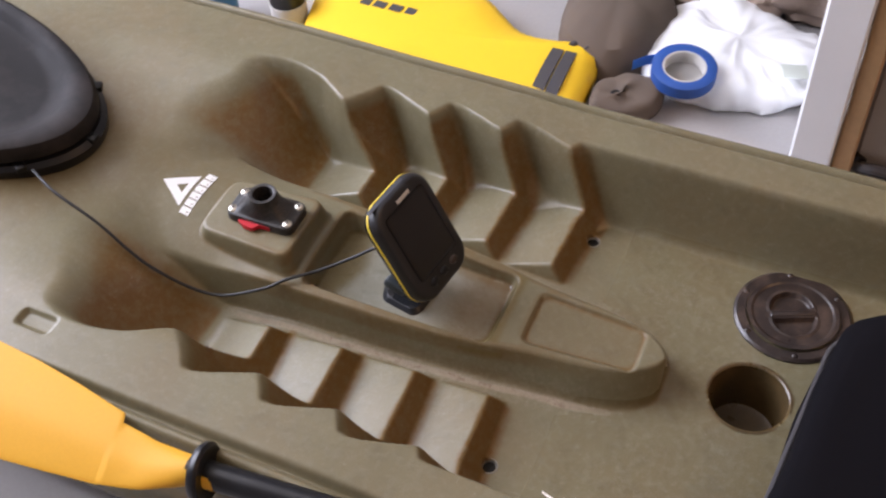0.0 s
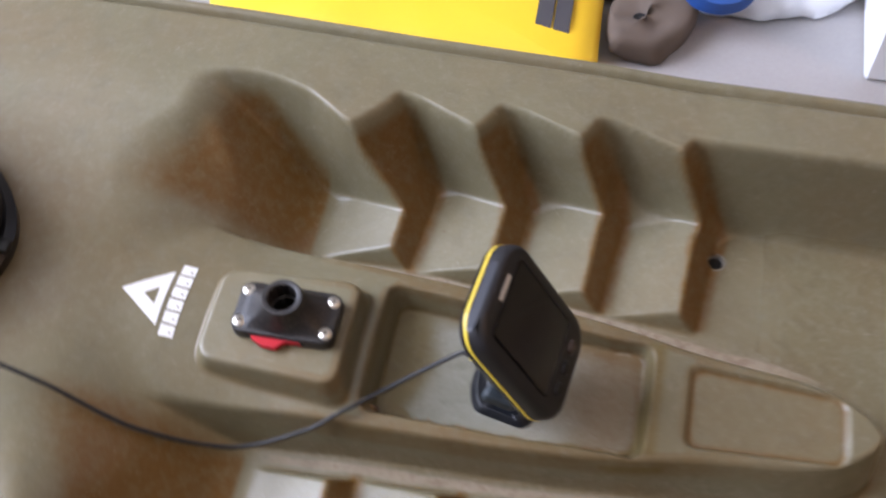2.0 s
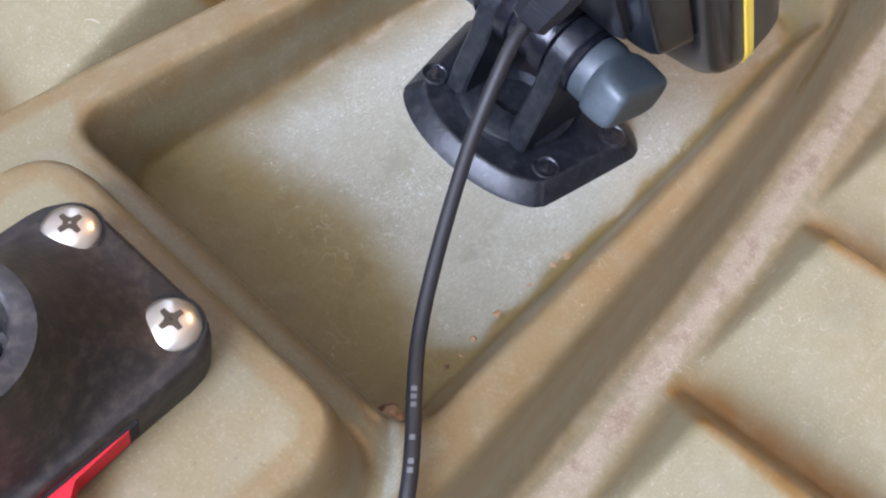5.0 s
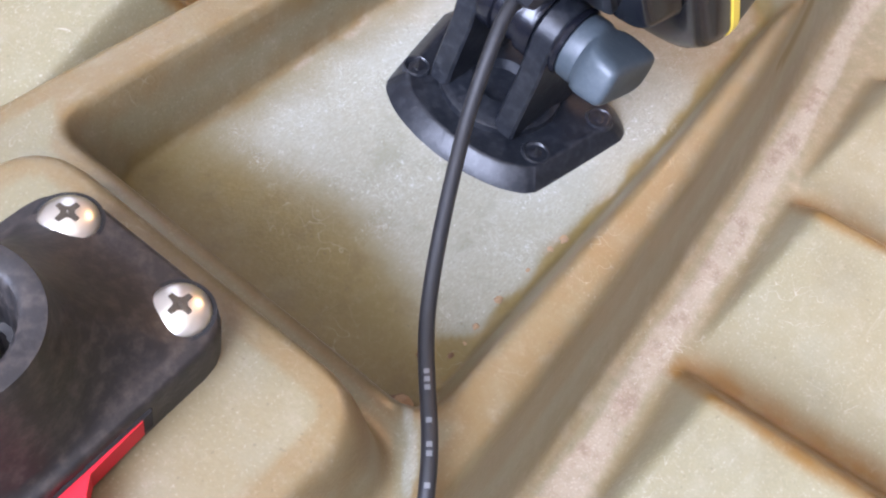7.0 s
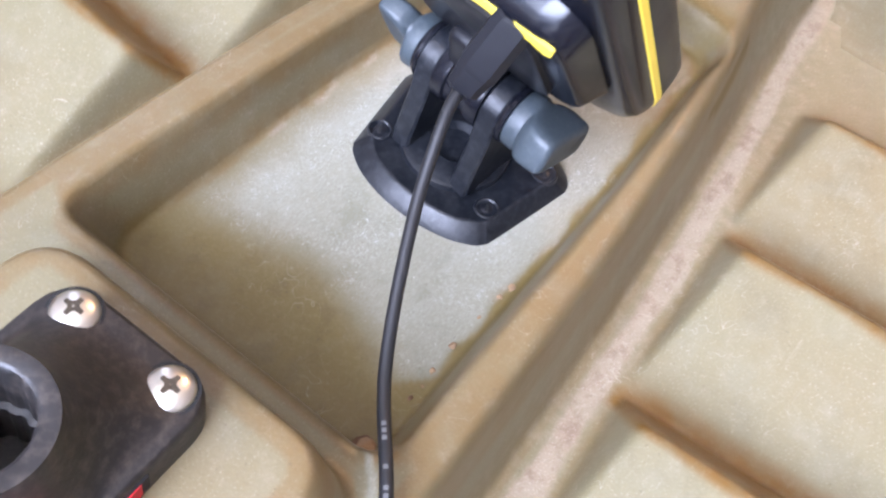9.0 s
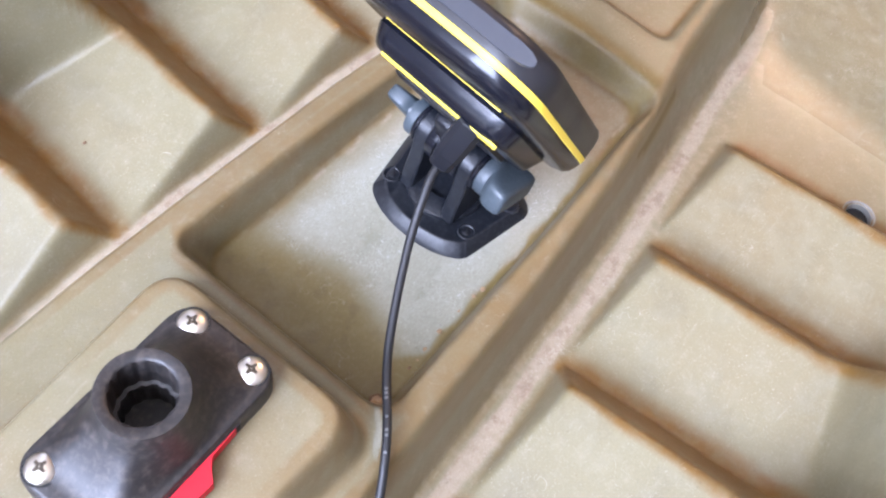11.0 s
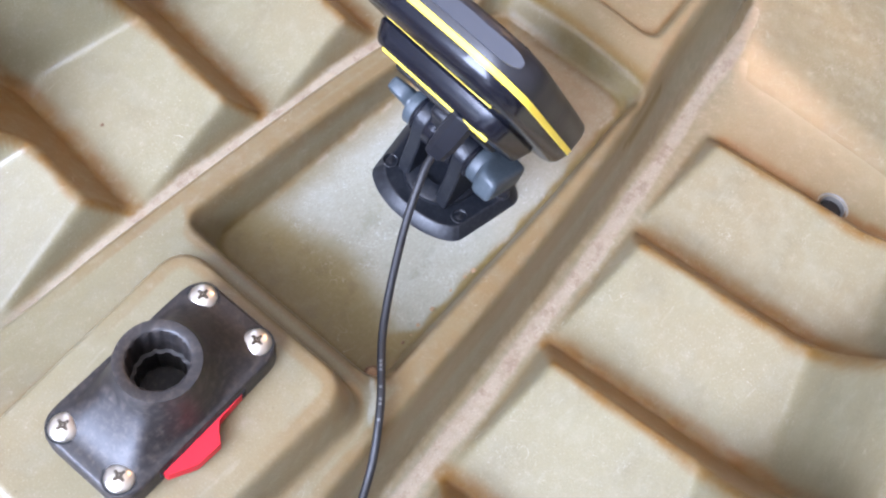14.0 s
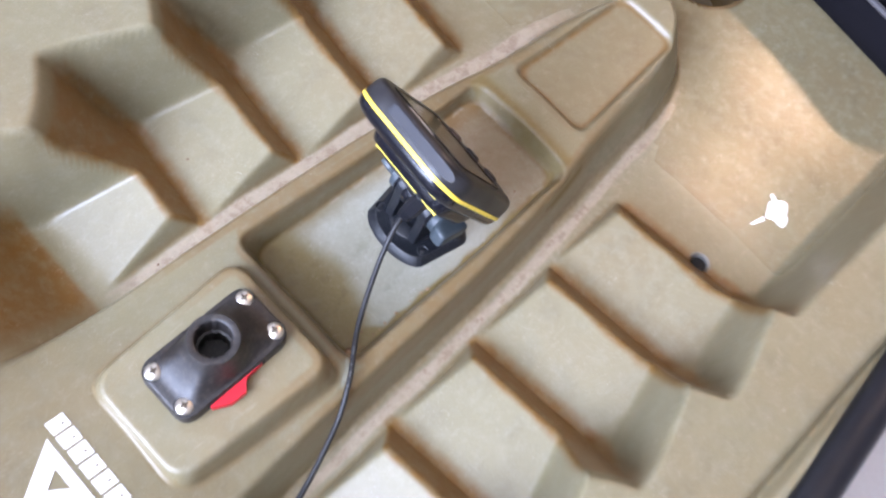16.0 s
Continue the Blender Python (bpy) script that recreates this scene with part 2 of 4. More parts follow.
CANVAS = material("brown_canvas", (0.118, 0.086, 0.064), rough=0.85, vary=0.16, grain=1200, spots=25, bump=0.3)
TAPE_BLUE = material("blue_masking_tape", (0.012, 0.075, 0.30), rough=0.6, vary=0.12, grain=500, spots=60)
TAPE_LIGHT = material("light_blue_tape", (0.03, 0.22, 0.72), rough=0.6, vary=0.1, spots=60)
CARD = material("pale_cardboard", (0.55, 0.53, 0.50), rough=0.8, vary=0.1, spots=60)
POLY = material("white_polythene", (0.88, 0.89, 0.90), rough=0.35, vary=0.04, spots=20, bump=0.02)
# pale grey that stands for the lit inner wall of a drain
DRAIN_LIT_GREY = material("lit_grey_plastic", (0.20, 0.195, 0.18), rough=0.45, spots=200)
PRINT_GREY = material("grey_print_ink", (0.09, 0.09, 0.09), rough=0.5)
WHITE_PAINT = material("white_gloss_paint", (0.86, 0.87, 0.89), rough=0.4, vary=0.05, spots=8)
WOOD = material("varnished_pine", (0.42, 0.25, 0.12), rough=0.5, vary=0.25, grain=90, spots=12, bump=0.08)
WALL = material("pinkish_grey_wall_paint", (0.32, 0.285, 0.26), rough=0.8, vary=0.08, grain=200, spots=3, bump=0.1)
CONCRETE = material("concrete", (0.34, 0.325, 0.315), rough=0.75, vary=0.14, grain=160, spots=3.5, bump=0.25)
CEILING = material("pale_board_ceiling", (0.62, 0.565, 0.48), rough=0.9, vary=0.06, spots=2)
SEAT_FABRIC = material("black_seat_fabric", (0.0045, 0.004, 0.0055), rough=0.95, vary=0.3, grain=1500, spots=30, bump=0.4, spec=0.10)
RUBBER = material("black_hatch_rubber", (0.008, 0.0065, 0.006), rough=0.66, vary=0.4, grain=500, spots=22, bump=0.1, spec=0.2, dust=((0.060, 0.048, 0.044), 9, 0.5))
STONE = material("brown_stone", (0.26, 0.19, 0.15), rough=0.8, vary=0.4, grain=120, spots=22, bump=0.4)
# near-black for the shade inside holes, slots and screw gaps
DARK = material("recess_shade_black", (0.006, 0.006, 0.006), rough=0.8, vary=0.2)
RECESS = material("shaded_steel_recess", (0.085, 0.070, 0.052), rough=0.5, metal=0.7, vary=0.5, spots=600)
BLUE_PLASTIC = material("blue_plastic", (0.03, 0.17, 0.34), rough=0.4, vary=0.1)
CRUST = material("tan_dried_dirt", (0.26, 0.165, 0.09), rough=0.9, vary=0.3, spots=300)
GROUND = material("driveway_gravel", (0.26, 0.25, 0.235), rough=0.9, vary=0.3, grain=60, spots=1.5)
HATCH_BROWN = material("dusty_dark_brown_plastic", (0.028, 0.020, 0.018), rough=0.32, vary=0.5, grain=300, spots=45, bump=0.12, rough_vary=0.12, dust=((0.15, 0.10, 0.075), 40, 0.5))
LEAF = material("dry_leaf", (0.13, 0.065, 0.03), rough=0.7, vary=0.4, spots=300)
BULB_GLASS = bpy.data.materials.new("lit_bulb")
BULB_GLASS.use_nodes = True
BULB_GLASS.node_tree.nodes["Principled BSDF"].inputs["Emission Color"].default_value = (1.0, 0.7, 0.38, 1)
BULB_GLASS.node_tree.nodes["Principled BSDF"].inputs["Emission Strength"].default_value = 2.0


# ---- mesh helpers ----
def part(name, bm, mat, parent=None, label="", smooth=35):
    """One bmesh as one mesh object, under a thing or a part."""
    bmesh.ops.recalc_face_normals(bm, faces=bm.faces)
    me = bpy.data.meshes.new(name)
    bm.to_mesh(me)
    bm.free()
    me.materials.append(mat)
    if smooth:
        me.shade_smooth()
        me.set_sharp_from_angle(angle=radians(smooth))
    ob = new(name, me)
    if parent:
        ob.parent = parent
    return tagged(ob, label)


def thing(name, label, category, m=None, group="", kind=""):
    ob = new(name)
    ob.empty_display_size = 0.02
    if m is not None:
        ob.matrix_world = m
    return tagged(ob, label, category, group, kind)


def move(bm, m):
    bmesh.ops.transform(bm, matrix=m, verts=bm.verts)
    return bm


def box(sx, sy, sz, bevel=0.0, seg=2, m=None):
    bm = bmesh.new()
    bmesh.ops.create_cube(bm, size=1.0)
    bmesh.ops.scale(bm, vec=(sx, sy, sz), verts=bm.verts)
    if bevel:
        bmesh.ops.bevel(bm, geom=bm.edges[:], offset=bevel, segments=seg, profile=0.5, affect="EDGES")
    return move(bm, m) if m is not None else bm


def rounded(w, h, r, n=6):
    """The outline of a rectangle w by h with corners of radius r."""
    out = []
    for cx, cy, a in ((1, 1, 0), (-1, 1, 90), (-1, -1, 180), (1, -1, 270)):
        for i in range(n + 1):
            g = radians(a + 90 * i / n)
            out.append((cx * (w / 2 - r) + r * math.cos(g), cy * (h / 2 - r) + r * math.sin(g)))
    return out


def loft(rings, cap=True, bm=None):
    """Rings of equally many points, joined in turn."""
    bm = bm or bmesh.new()
    vs = [[bm.verts.new(p) for p in ring] for ring in rings]
    k = len(vs[0])
    for a, b in zip(vs, vs[1:]):
        for i in range(k):
            bm.faces.new((a[i], a[(i + 1) % k], b[(i + 1) % k], b[i]))
    if cap:
        bm.faces.new(vs[0][::-1])
        bm.faces.new(vs[-1])
    return bm


def lathe(profile, n=40, m=None):
    """A closed turned form from (radius, height) pairs, open where the radius ends off the axis."""
    bm = loft([[(r * math.cos(2 * math.pi * i / n), r * math.sin(2 * math.pi * i / n), z) for i in range(n)] for r, z in profile], cap=False)
    ends = [e for e in bm.edges if e.is_boundary]
    if ends:
        bmesh.ops.holes_fill(bm, edges=ends, sides=0)
    return move(bm, m) if m is not None else bm


def turned(profile, n=40, m=None):
    """A turned skin that stays open at both ends."""
    bm = loft([[(r * math.cos(2 * math.pi * i / n), r * math.sin(2 * math.pi * i / n), z) for i in range(n)] for r, z in profile], cap=False)
    return move(bm, m) if m is not None else bm


def spline(ctrl, step=8):
    p = [Vector(c) for c in ctrl]
    p = [2 * p[0] - p[1], *p, 2 * p[-1] - p[-2]]
    out = []
    for a, b, c, d in zip(p, p[1:], p[2:], p[3:]):
        for i in range(step):
            s = i / step
            out.append(0.5 * (2 * b + (c - a) * s + (2 * a - 5 * b + 4 * c - d) * s * s + (3 * b - a - 3 * c + d) * s ** 3))
    return out + [p[-2]]


def tube(points, r, n=12):
    rings, side = [], None
    for i, p in enumerate(points):
        way = (points[min(i + 1, len(points) - 1)] - points[max(i - 1, 0)]).normalized()
        side = (side - way * side.dot(way)).normalized() if side else way.orthogonal().normalized()
        up = way.cross(side)
        rings.append([p + r * (math.cos(2 * math.pi * k / n) * side + math.sin(2 * math.pi * k / n) * up) for k in range(n)])
    return loft(rings)


def lumpy(bm, amount, scale, seed=0.0):
    for v in bm.verts:
        q = v.co * scale + Vector((seed, seed * 0.7, -seed))
        v.co += v.normal * amount * noise.fractal(q, 1.0, 2.0, 3)
    return bm


# ---- the setting ----
def slab(name, sx, sy, sz, x, y, z, mat, parent=None):
    return tagged(part(name, box(sx, sy, sz, 0.004, 1, pose(x, y, z)), mat, parent, smooth=0), kind="structure" if parent is None else "")


slab("ground", 400, 400, 0.1, -202.32, 0, FLOOR - 0.09, GROUND)
slab("floor", 6.36, 6.0, 0.12, 0.87, 0.0, FLOOR - 0.06, CONCRETE)
slab("ceiling", 6.36, 6.0, 0.1, 0.87, 0.0, 3.15, CEILING)
slab("wall_north", 6.36, 0.12, 3.42, 0.87, 3.06, FLOOR + 1.71, WALL)
slab("wall_south", 6.36, 0.12, 3.42, 0.87, -3.06, FLOOR + 1.71, WALL)
slab("wall_east", 0.12, 6.24, 3.42, 4.11, 0.0, FLOOR + 1.71, WALL)
slab("wall_west_1", 0.14, 1.71, 3.42, -2.38, 2.205, FLOOR + 1.71, WALL)
slab("wall_west_2", 0.14, 2.01, 3.42, -2.38, -2.055, FLOOR + 1.71, WALL)
slab("wall_west_lintel", 0.14, 2.39, 0.10, -2.38, 0.15, 3.05, WALL)
slab("wall_partition", 3.336, 0.10, 3.41, 2.354, 0.735, FLOOR + 1.706, WALL)
slab("door_trim", 0.068, 0.16, 3.41, 0.616, 0.732, FLOOR + 1.706, WHITE_PAINT)
slab("door_stop", 0.032, 0.03, 3.41, 0.668, 0.674, FLOOR + 1.706, WOOD)


# ---- the kayak's deck as one moulded surface ----
def lerp(x, table):
    return np.interp(x, [a for a, _ in table], [b for _, b in table])


def eased(x, table, reach=0.022):
    """The table's line with its corners rounded off."""
    return sum(w * lerp(x + d * reach, table) for d, w in ((-1, 0.125), (-0.5, 0.25), (0, 0.25), (0.5, 0.25), (1, 0.125)))


def smax(a, b, k):
    h = np.clip(0.5 + 0.5 * (a - b) / k, 0, 1)
    return b * (1 - h) + a * h + k * h * (1 - h)


def smin(a, b, k):
    return -smax(-a, -b, k)


def smooth(a, b, x):
    s = np.clip((x - a) / (b - a), 0, 1)
    return s * s * (3 - 2 * s)


GROOVE_X = (0.077, 0.177, 0.274, 0.369)
STEP_X = (-0.030, 0.077, 0.177, 0.274)
LEAN_Y = 0.009
WALL_BOW = (0.192, 0.216, 0.222, 0.226)
WALL_STERN = (0.157, 0.184, 0.197, 0.206)
CUP = (0.6365, 0.018, 0.0475)
DRAINS = ((0.3825, 0.1875, 0.0085), (0.3825, -0.1875, 0.0085))
TRAY_FLOOR = -0.077


def half_width(x):
    """Half the kayak's width along its length."""
    s = np.clip(np.abs(x - 0.25) / 1.60, 0, 1)
    return 0.347 * np.sqrt(np.clip(1 - s ** 3.6, 0.0004, 1))


def side_deck(x):
    return eased(x, ((-1.4, 0.16), (-0.8, 0.07), (-0.4, 0.034), (-0.11, 0.022), (0.05, 0.013), (0.24, 0.007), (0.33, 0.000), (0.8, -0.005), (1.9, 0.09)))


def console_top(x):
    return eased(x, ((-1.4, 0.16), (-0.8, 0.085), (-0.42, 0.036), (-0.30, 0.016), (-0.16, -0.005), (-0.07, -0.021), (0.0, -0.034), (0.06, -0.0415), (0.1, -0.0435), (0.2, -0.050), (0.3, -0.058), (0.36, -0.062), (0.6, -0.066)))


def valley(x):
    return eased(x, ((-0.1, -0.112), (-0.02, -0.108), (0.08, -0.100), (0.37, -0.114), (0.5, -0.119), (2.0, -0.119)))


def console_half(x):
    w = eased(x, ((-0.5, 0.20), (-0.22, 0.125), (-0.1, 0.096), (0.0, 0.088), (0.1, 0.085), (0.2, 0.0805), (0.28, 0.0735), (0.33, 0.0665), (0.36, 0.0595), (0.42, 0.0525), (0.49, 0.047), (0.6, 0.042)))
    end = np.sqrt(np.clip(1 - np.clip((x - 0.43) / 0.105, 0, 1) ** 2.4, 0, 1))
    return w * end - 0.03 * (x > 0.535)


def round_box(x, y, cx, cy, hx, hy, r):
    qx, qy = np.abs(x - cx) - hx + r, np.abs(y - cy) - hy + r
    return np.hypot(np.maximum(qx, 0), np.maximum(qy, 0)) + np.minimum(np.maximum(qx, qy), 0) - r


def tray_edge(x, y):
    """How far a place lies outside the floor of the tray."""
    side = np.where(y < 0, -y - 0.0575 + 0.035 * np.maximum(x - 0.23, 0), y - 0.0565 + 0.045 * (x - 0.08))
    return smax(np.abs(x - 0.2040) - 0.1185, side, 0.014)


def lid_edge(x, y):
    return smax(np.abs(x - 0.4345) - 0.0695, np.abs(y) - 0.040 + 0.06 * (x - 0.37), 0.012)


def riser_slope(a):
    return np.clip(1.9 + (a - 0.234) * 22, 1.22, 2.7)


def hollow_faces(x, a):
    """The heights of the heel hollow's bow slope and of its outer wall."""
    u = smax(-0.030 - x, 0.0 * x, 0.022) * (1 + 2.2 * np.maximum(a - 0.12, 0))
    f = (np.where(x < -0.045, -0.045 - 0.055 * np.tanh((-0.045 - x) / 0.055), x) - STEP_X[0]) / (GROOVE_X[0] - STEP_X[0])
    return -0.108 + 0.85 * u + 0.4 * u * u, valley(x) + (a - (WALL_BOW[0] + 0.004 + (WALL_STERN[0] - WALL_BOW[0]) * f) - 0.015) * 5.0


def deck_height(x, y):
    x, y = np.asarray(x, float), np.asarray(y, float)
    a = np.abs(y + LEAN_Y * smooth(0.12, 0.22, np.abs(y)))
    zv = valley(x)
    # the foot lane: four wedge steps with a riser towards the stern and a zigzag outer wall
    inner = lerp(x, ((-0.05, 0.118), (0.077, 0.1135), (0.177, 0.108), (0.274, 0.1025), (0.369, 0.099)))
    lane = zv
    for g, s, wb, ws in zip(GROOVE_X, STEP_X, WALL_BOW, WALL_STERN):
        f = (x - s) / (g - s)
        tread = zv - 0.004 + 0.034 * np.clip(f, -0.3, 1.2) + 0.05 * (a - 0.15) * np.clip(f, 0, 1)
        tread = smin(tread, zv + (a - inner) * 2.2, 0.005)
        outer = zv + 0.03 * np.clip(f, 0, 1) + (a - (wb + (ws - wb) * f) - 0.0215 + 0.0062 * np.clip(f, 0, 1)) * 8.0
        bay = smax(tread, outer, 0.046)
        riser = zv + (g + 0.11 * (a - 0.1) - x) * riser_slope(a)
        lane = smax(lane, smin(bay, riser, 0.005), 0.0035 + 0.055 * smooth(0.212, 0.245, a))
    lane = lane + 0.16 * (a - 0.155) ** 2 * smooth(0.40, 0.48, x) * (a < 0.25)
    stern_wall = zv + (a - 0.236 - 0.01 * smooth(0.6, 1.0, x)) * 5.0
    lane = smax(lane, np.where(x > 0.30, stern_wall - 0.004 * smooth(0.34, 0.5, x), -1.0), 0.016 + 0.034 * smooth(0.34, 0.5, x))
    # the heel hollow ahead of the first step: a long slope down from the bow between the outer wall and the console
    slope, wall = hollow_faces(x, a)
    steep = np.where(x < 0.02, smax(wall + 0.104, 0.0 * x, 0.070), 0) * smooth(0.02, -0.03, x)
    bowl = -0.108 + (np.maximum(slope + 0.108, 0) ** 2.0 + steep ** 2.0) ** (1 / 2.0)
    over = smooth(0.0, -0.045, x)
    lane = np.where(x < 0.03, smax(lane, bowl, 0.001 + 0.009 * smooth(0.03, -0.02, x)), lane) * (1 - over) + bowl * over
    # the console between the lanes
    top = console_top(x) - y * y * (1.0 + 2.0 * smooth(0.06, -0.06, x))
    hw = console_half(x)
    soft = smooth(0.02, -0.16, x)
    fall = 4.7 - 3.6 * soft - 2.5 * smooth(0.18, 0.44, x)
    con = top - np.maximum(a - hw + 0.004, 0) * fall
    con = smin(con, top - (a - hw + 0.004) * fall, 0.014)
    con = np.where(x > 0.43, smin(con, top - (x - 0.537) * 3.6, 0.012), con)
    # the block under the rod holder
    hb = 0.0505 + 0.05 * x
    d = smax(np.abs(x + 0.0085) - 0.0660, np.abs(y + 0.010) - hb, 0.018)
    con = smax(con, smin(-0.0145 - 0.03 * (x < -0.04) * (x + 0.04) ** 2, -0.0145 - d * 4.4, 0.010), 0.007)
    # the tray behind it
    d = tray_edge(x, y)
    con = smax(smin(con, TRAY_FLOOR + np.maximum(d, 0) * (3.2 - 1.3 * smooth(0.29, 0.325, x)), 0.004), smin(con, np.full_like(x, TRAY_FLOOR), 0.002), 0.004)
    # the shallow lid panel
    d = lid_edge(x, y)
    con = con - 0.0055 * smooth(0.003, -0.003, d)
    sd = side_deck(x)
    cap = console_top(x) + (sd - console_top(x)) * smooth(0.05, 0.25, a) + 0.03 * np.maximum(a - 0.25, 0)
    lane = smin(lane, cap, 0.014 + smooth(-0.04, -0.13, x) * (0.010 + 0.032 * smooth(0.21, 0.15, a)))
    z = smax(lane, con, 0.010)
    # side decks, groove and rounded rim
    w = half_width(x)
    z = z - 0.0105 * np.exp(-(((a - (w - 0.0225)) / 0.0048) ** 2)) - 0.005 * smooth(w - 0.027, w - 0.021, a)
    z = z - 0.022 * np.clip((a - (w - 0.012)) / 0.012, 0, 1) ** 2.4
    # hand dimple on one side deck
    d = round_box(x, y, -0.145, -0.281, 0.021, 0.010, 0.004)
    z = z - 0.006 * smooth(0.004, -0.002, d)
    # seat well floor end
    z = np.where(x > 1.15, np.maximum(z, -0.119 + 0.9 * (x - 1.15)), z)
    return np.minimum(z, np.where(x > 1.15, sd + 0.01, 1.0))


def ground_z(x, y):
    return float(deck_height(np.array([x]), np.array([y]))[0])


def build_deck(parent):
    xs = np.concatenate([np.linspace(-1.33, -0.42, 60), np.arange(-0.41, -0.23, 0.004), np.arange(-0.23, 0.54, 0.002), np.arange(0.54, 0.76, 0.0035), np.linspace(0.765, 1.84, 70)])
    # the mesh lines follow the console's edge, closest together where it is steep
    edge = np.clip(console_half(xs), 0.035, 0.16)[:, None]
    w = half_width(xs)[:, None]
    a = [edge * 0]
    for lo, hi, n in ((0 * edge, edge - 0.030, 34), (edge - 0.030, edge - 0.006, 16), (edge - 0.006, edge + 0.014, 18), (edge + 0.014, edge + 0.036, 14), (edge + 0.036, w, 100)):
        a.append(lo + (hi - lo) * np.linspace(0, 1, n + 1)[None, 1:])
    a = np.minimum(np.concatenate(a, 1), w)
    A = np.concatenate([-a[:, :0:-1], a], 1)
    X = np.repeat(xs[:, None], A.shape[1], 1)
    Y = A - LEAN_Y * smooth(0.12, 0.22, np.abs(A))
    Z = deck_height(X, Y)
    for cx, cy, r, depth, cell in ((*CUP, 0.085, 0.0035), *((*d, 0.02, 0.0024) for d in DRAINS)):
        rho = np.hypot(X - cx, Y - cy)
        edge = np.abs(rho - r) < 0.6 * cell
        inside = (rho < r) & ~edge
        k = np.where(edge, r / np.maximum(rho, 1e-6), 1.0)
        k = np.where(inside & (rho > r - 1.7 * cell), (r - 0.0006) / np.maximum(rho, 1e-6), k)
        X, Y = cx + (X - cx) * k, cy + (Y - cy) * k
        Z = np.where(inside, Z - depth, Z)
    n, k = X.shape
    co = np.stack([X, Y, Z], -1).reshape(-1, 3)
    i = np.arange(n * k).reshape(n, k)
    quads = np.stack([i[:-1, :-1], i[1:, :-1], i[1:, 1:], i[:-1, 1:]], -1).reshape(-1, 4)
    me = bpy.data.meshes.new("deck")
    me.from_pydata(co.tolist(), [], quads.tolist())
    me.materials.append(OLIVE)
    me.shade_smooth()
    # dust in the side channels, a chalky film on the tray floor with a dried edge, silt and painted light in corners
    # and on crests
    a = np.abs(Y + LEAN_Y * smooth(0.12, 0.22, np.abs(Y)))
    hw, inner = console_half(X) + 0.010, lerp(X, ((-0.05, 0.118), (0.077, 0.1135), (0.369, 0.099), (0.5, 0.085)))
    along = smooth(-0.03, 0.02, X) * smooth(0.53, 0.42, X)
    rise = (Z - valley(X))
    mid = hw + (inner - hw) * 0.42 + 0.0006 * np.sin(60 * X)
    wide = 0.0030 * (Y > 0)
    dust = smooth(0.016, 0.004, rise) * smooth(0.0066 + wide, 0.0030 + wide, np.abs(a - mid) + 0.0010 * np.sin(70 * X) * np.sin(31 * X + 1)) * along
    dust = np.maximum(dust, 0.17 * smooth(0.050, 0.012, rise) * smooth(inner, inner - 0.004, a) * smooth(hw - 0.012, hw - 0.006, a) * along)
    wob = 0.0016 * np.sin(95 * X + 1.3) * np.sin(160 * Y + 40 * X) + 0.0012 * np.sin(240 * X - 120 * Y)
    d = tray_edge(X, Y)
    d = np.maximum(d + 0.0022, -((X - 0.085) * 0.55 + (Y + 0.030) * 0.83)) + 0.7 * wob
    shore = X - 0.1285 + 6.0 * (Y - 0.004) ** 2 + 0.8 * wob
    floor = smooth(0.006, 0.002, np.abs(Z - TRAY_FLOOR)) * (np.abs(Y) < 0.07) * (X > 0.05) * (X < 0.35)
    far = smooth(-0.01, 0.03, Y)
    film = floor * (smooth(0.0015, -0.0040, d) * (1 - far) + smooth(0.006, -0.020, d) * far)
    chalk = film * (0.06 + 0.94 * smooth(-0.016, 0.014, shore)) * (1 - 0.6 * smooth(0.24, 0.28, X))
    damp = floor * np.maximum(0.95 * smooth(0.014, -0.014, shore), 0.95 * smooth(-0.0005, 0.0010, d) * (Y < 0.0))
    damp = np.maximum(damp, 0.95 * smooth(0.321, 0.326, X) * smooth(0.345, 0.335, X) * (np.abs(Y) < 0.055))
    run = np.clip((0.0765 - X) / 0.0175, -0.15, 1.2)
    chalk = np.maximum(chalk, 0.9 * smooth(0.0022, 0.0012, np.abs(Y + 0.0600 + 0.0150 * run + 0.0012 * np.sin(4 * run))) * smooth(-0.10, 0.05, run) * smooth(1.15, 0.95, run))
    silt_and_light = floor * np.maximum(0.10, np.maximum(0.75 * smooth(0.235, 0.27, X + 0.2 * Y), 0.55 * smooth(-0.001, 0.001, d)))
    dust = np.maximum(dust, floor * 0.9 * np.exp(-((d / 0.0012) ** 2)) * smooth(0.2, 0.6, np.sin(140 * X + 3) * np.sin(90 * X)))
    ringed = np.maximum(np.hypot(X - 0.2185, 0.85 * (Y + 0.0065)) - 0.0505, np.abs(Y + 0.0065) - 0.0345 - 0.18 * (X - 0.185))
    dust = np.maximum(dust, floor * 0.85 * smooth(0.0040, 0.0012, np.abs(ringed - 0.0008)) * (X < 0.235))
    # brown on the lane floor at each riser's foot
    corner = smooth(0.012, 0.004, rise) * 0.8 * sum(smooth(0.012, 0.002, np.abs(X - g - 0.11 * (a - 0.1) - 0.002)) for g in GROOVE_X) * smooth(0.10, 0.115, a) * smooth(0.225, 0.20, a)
    dl = lid_edge(X, Y)
    silt_and_light = np.maximum(silt_and_light, 0.75 * np.exp(-(((dl + 0.002) / 0.0028) ** 2)) + 0.18 * smooth(0.0, -0.004, dl))
    # brown along the inward creases, by curvature
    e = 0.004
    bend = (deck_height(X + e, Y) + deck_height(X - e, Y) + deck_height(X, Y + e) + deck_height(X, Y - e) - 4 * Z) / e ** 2
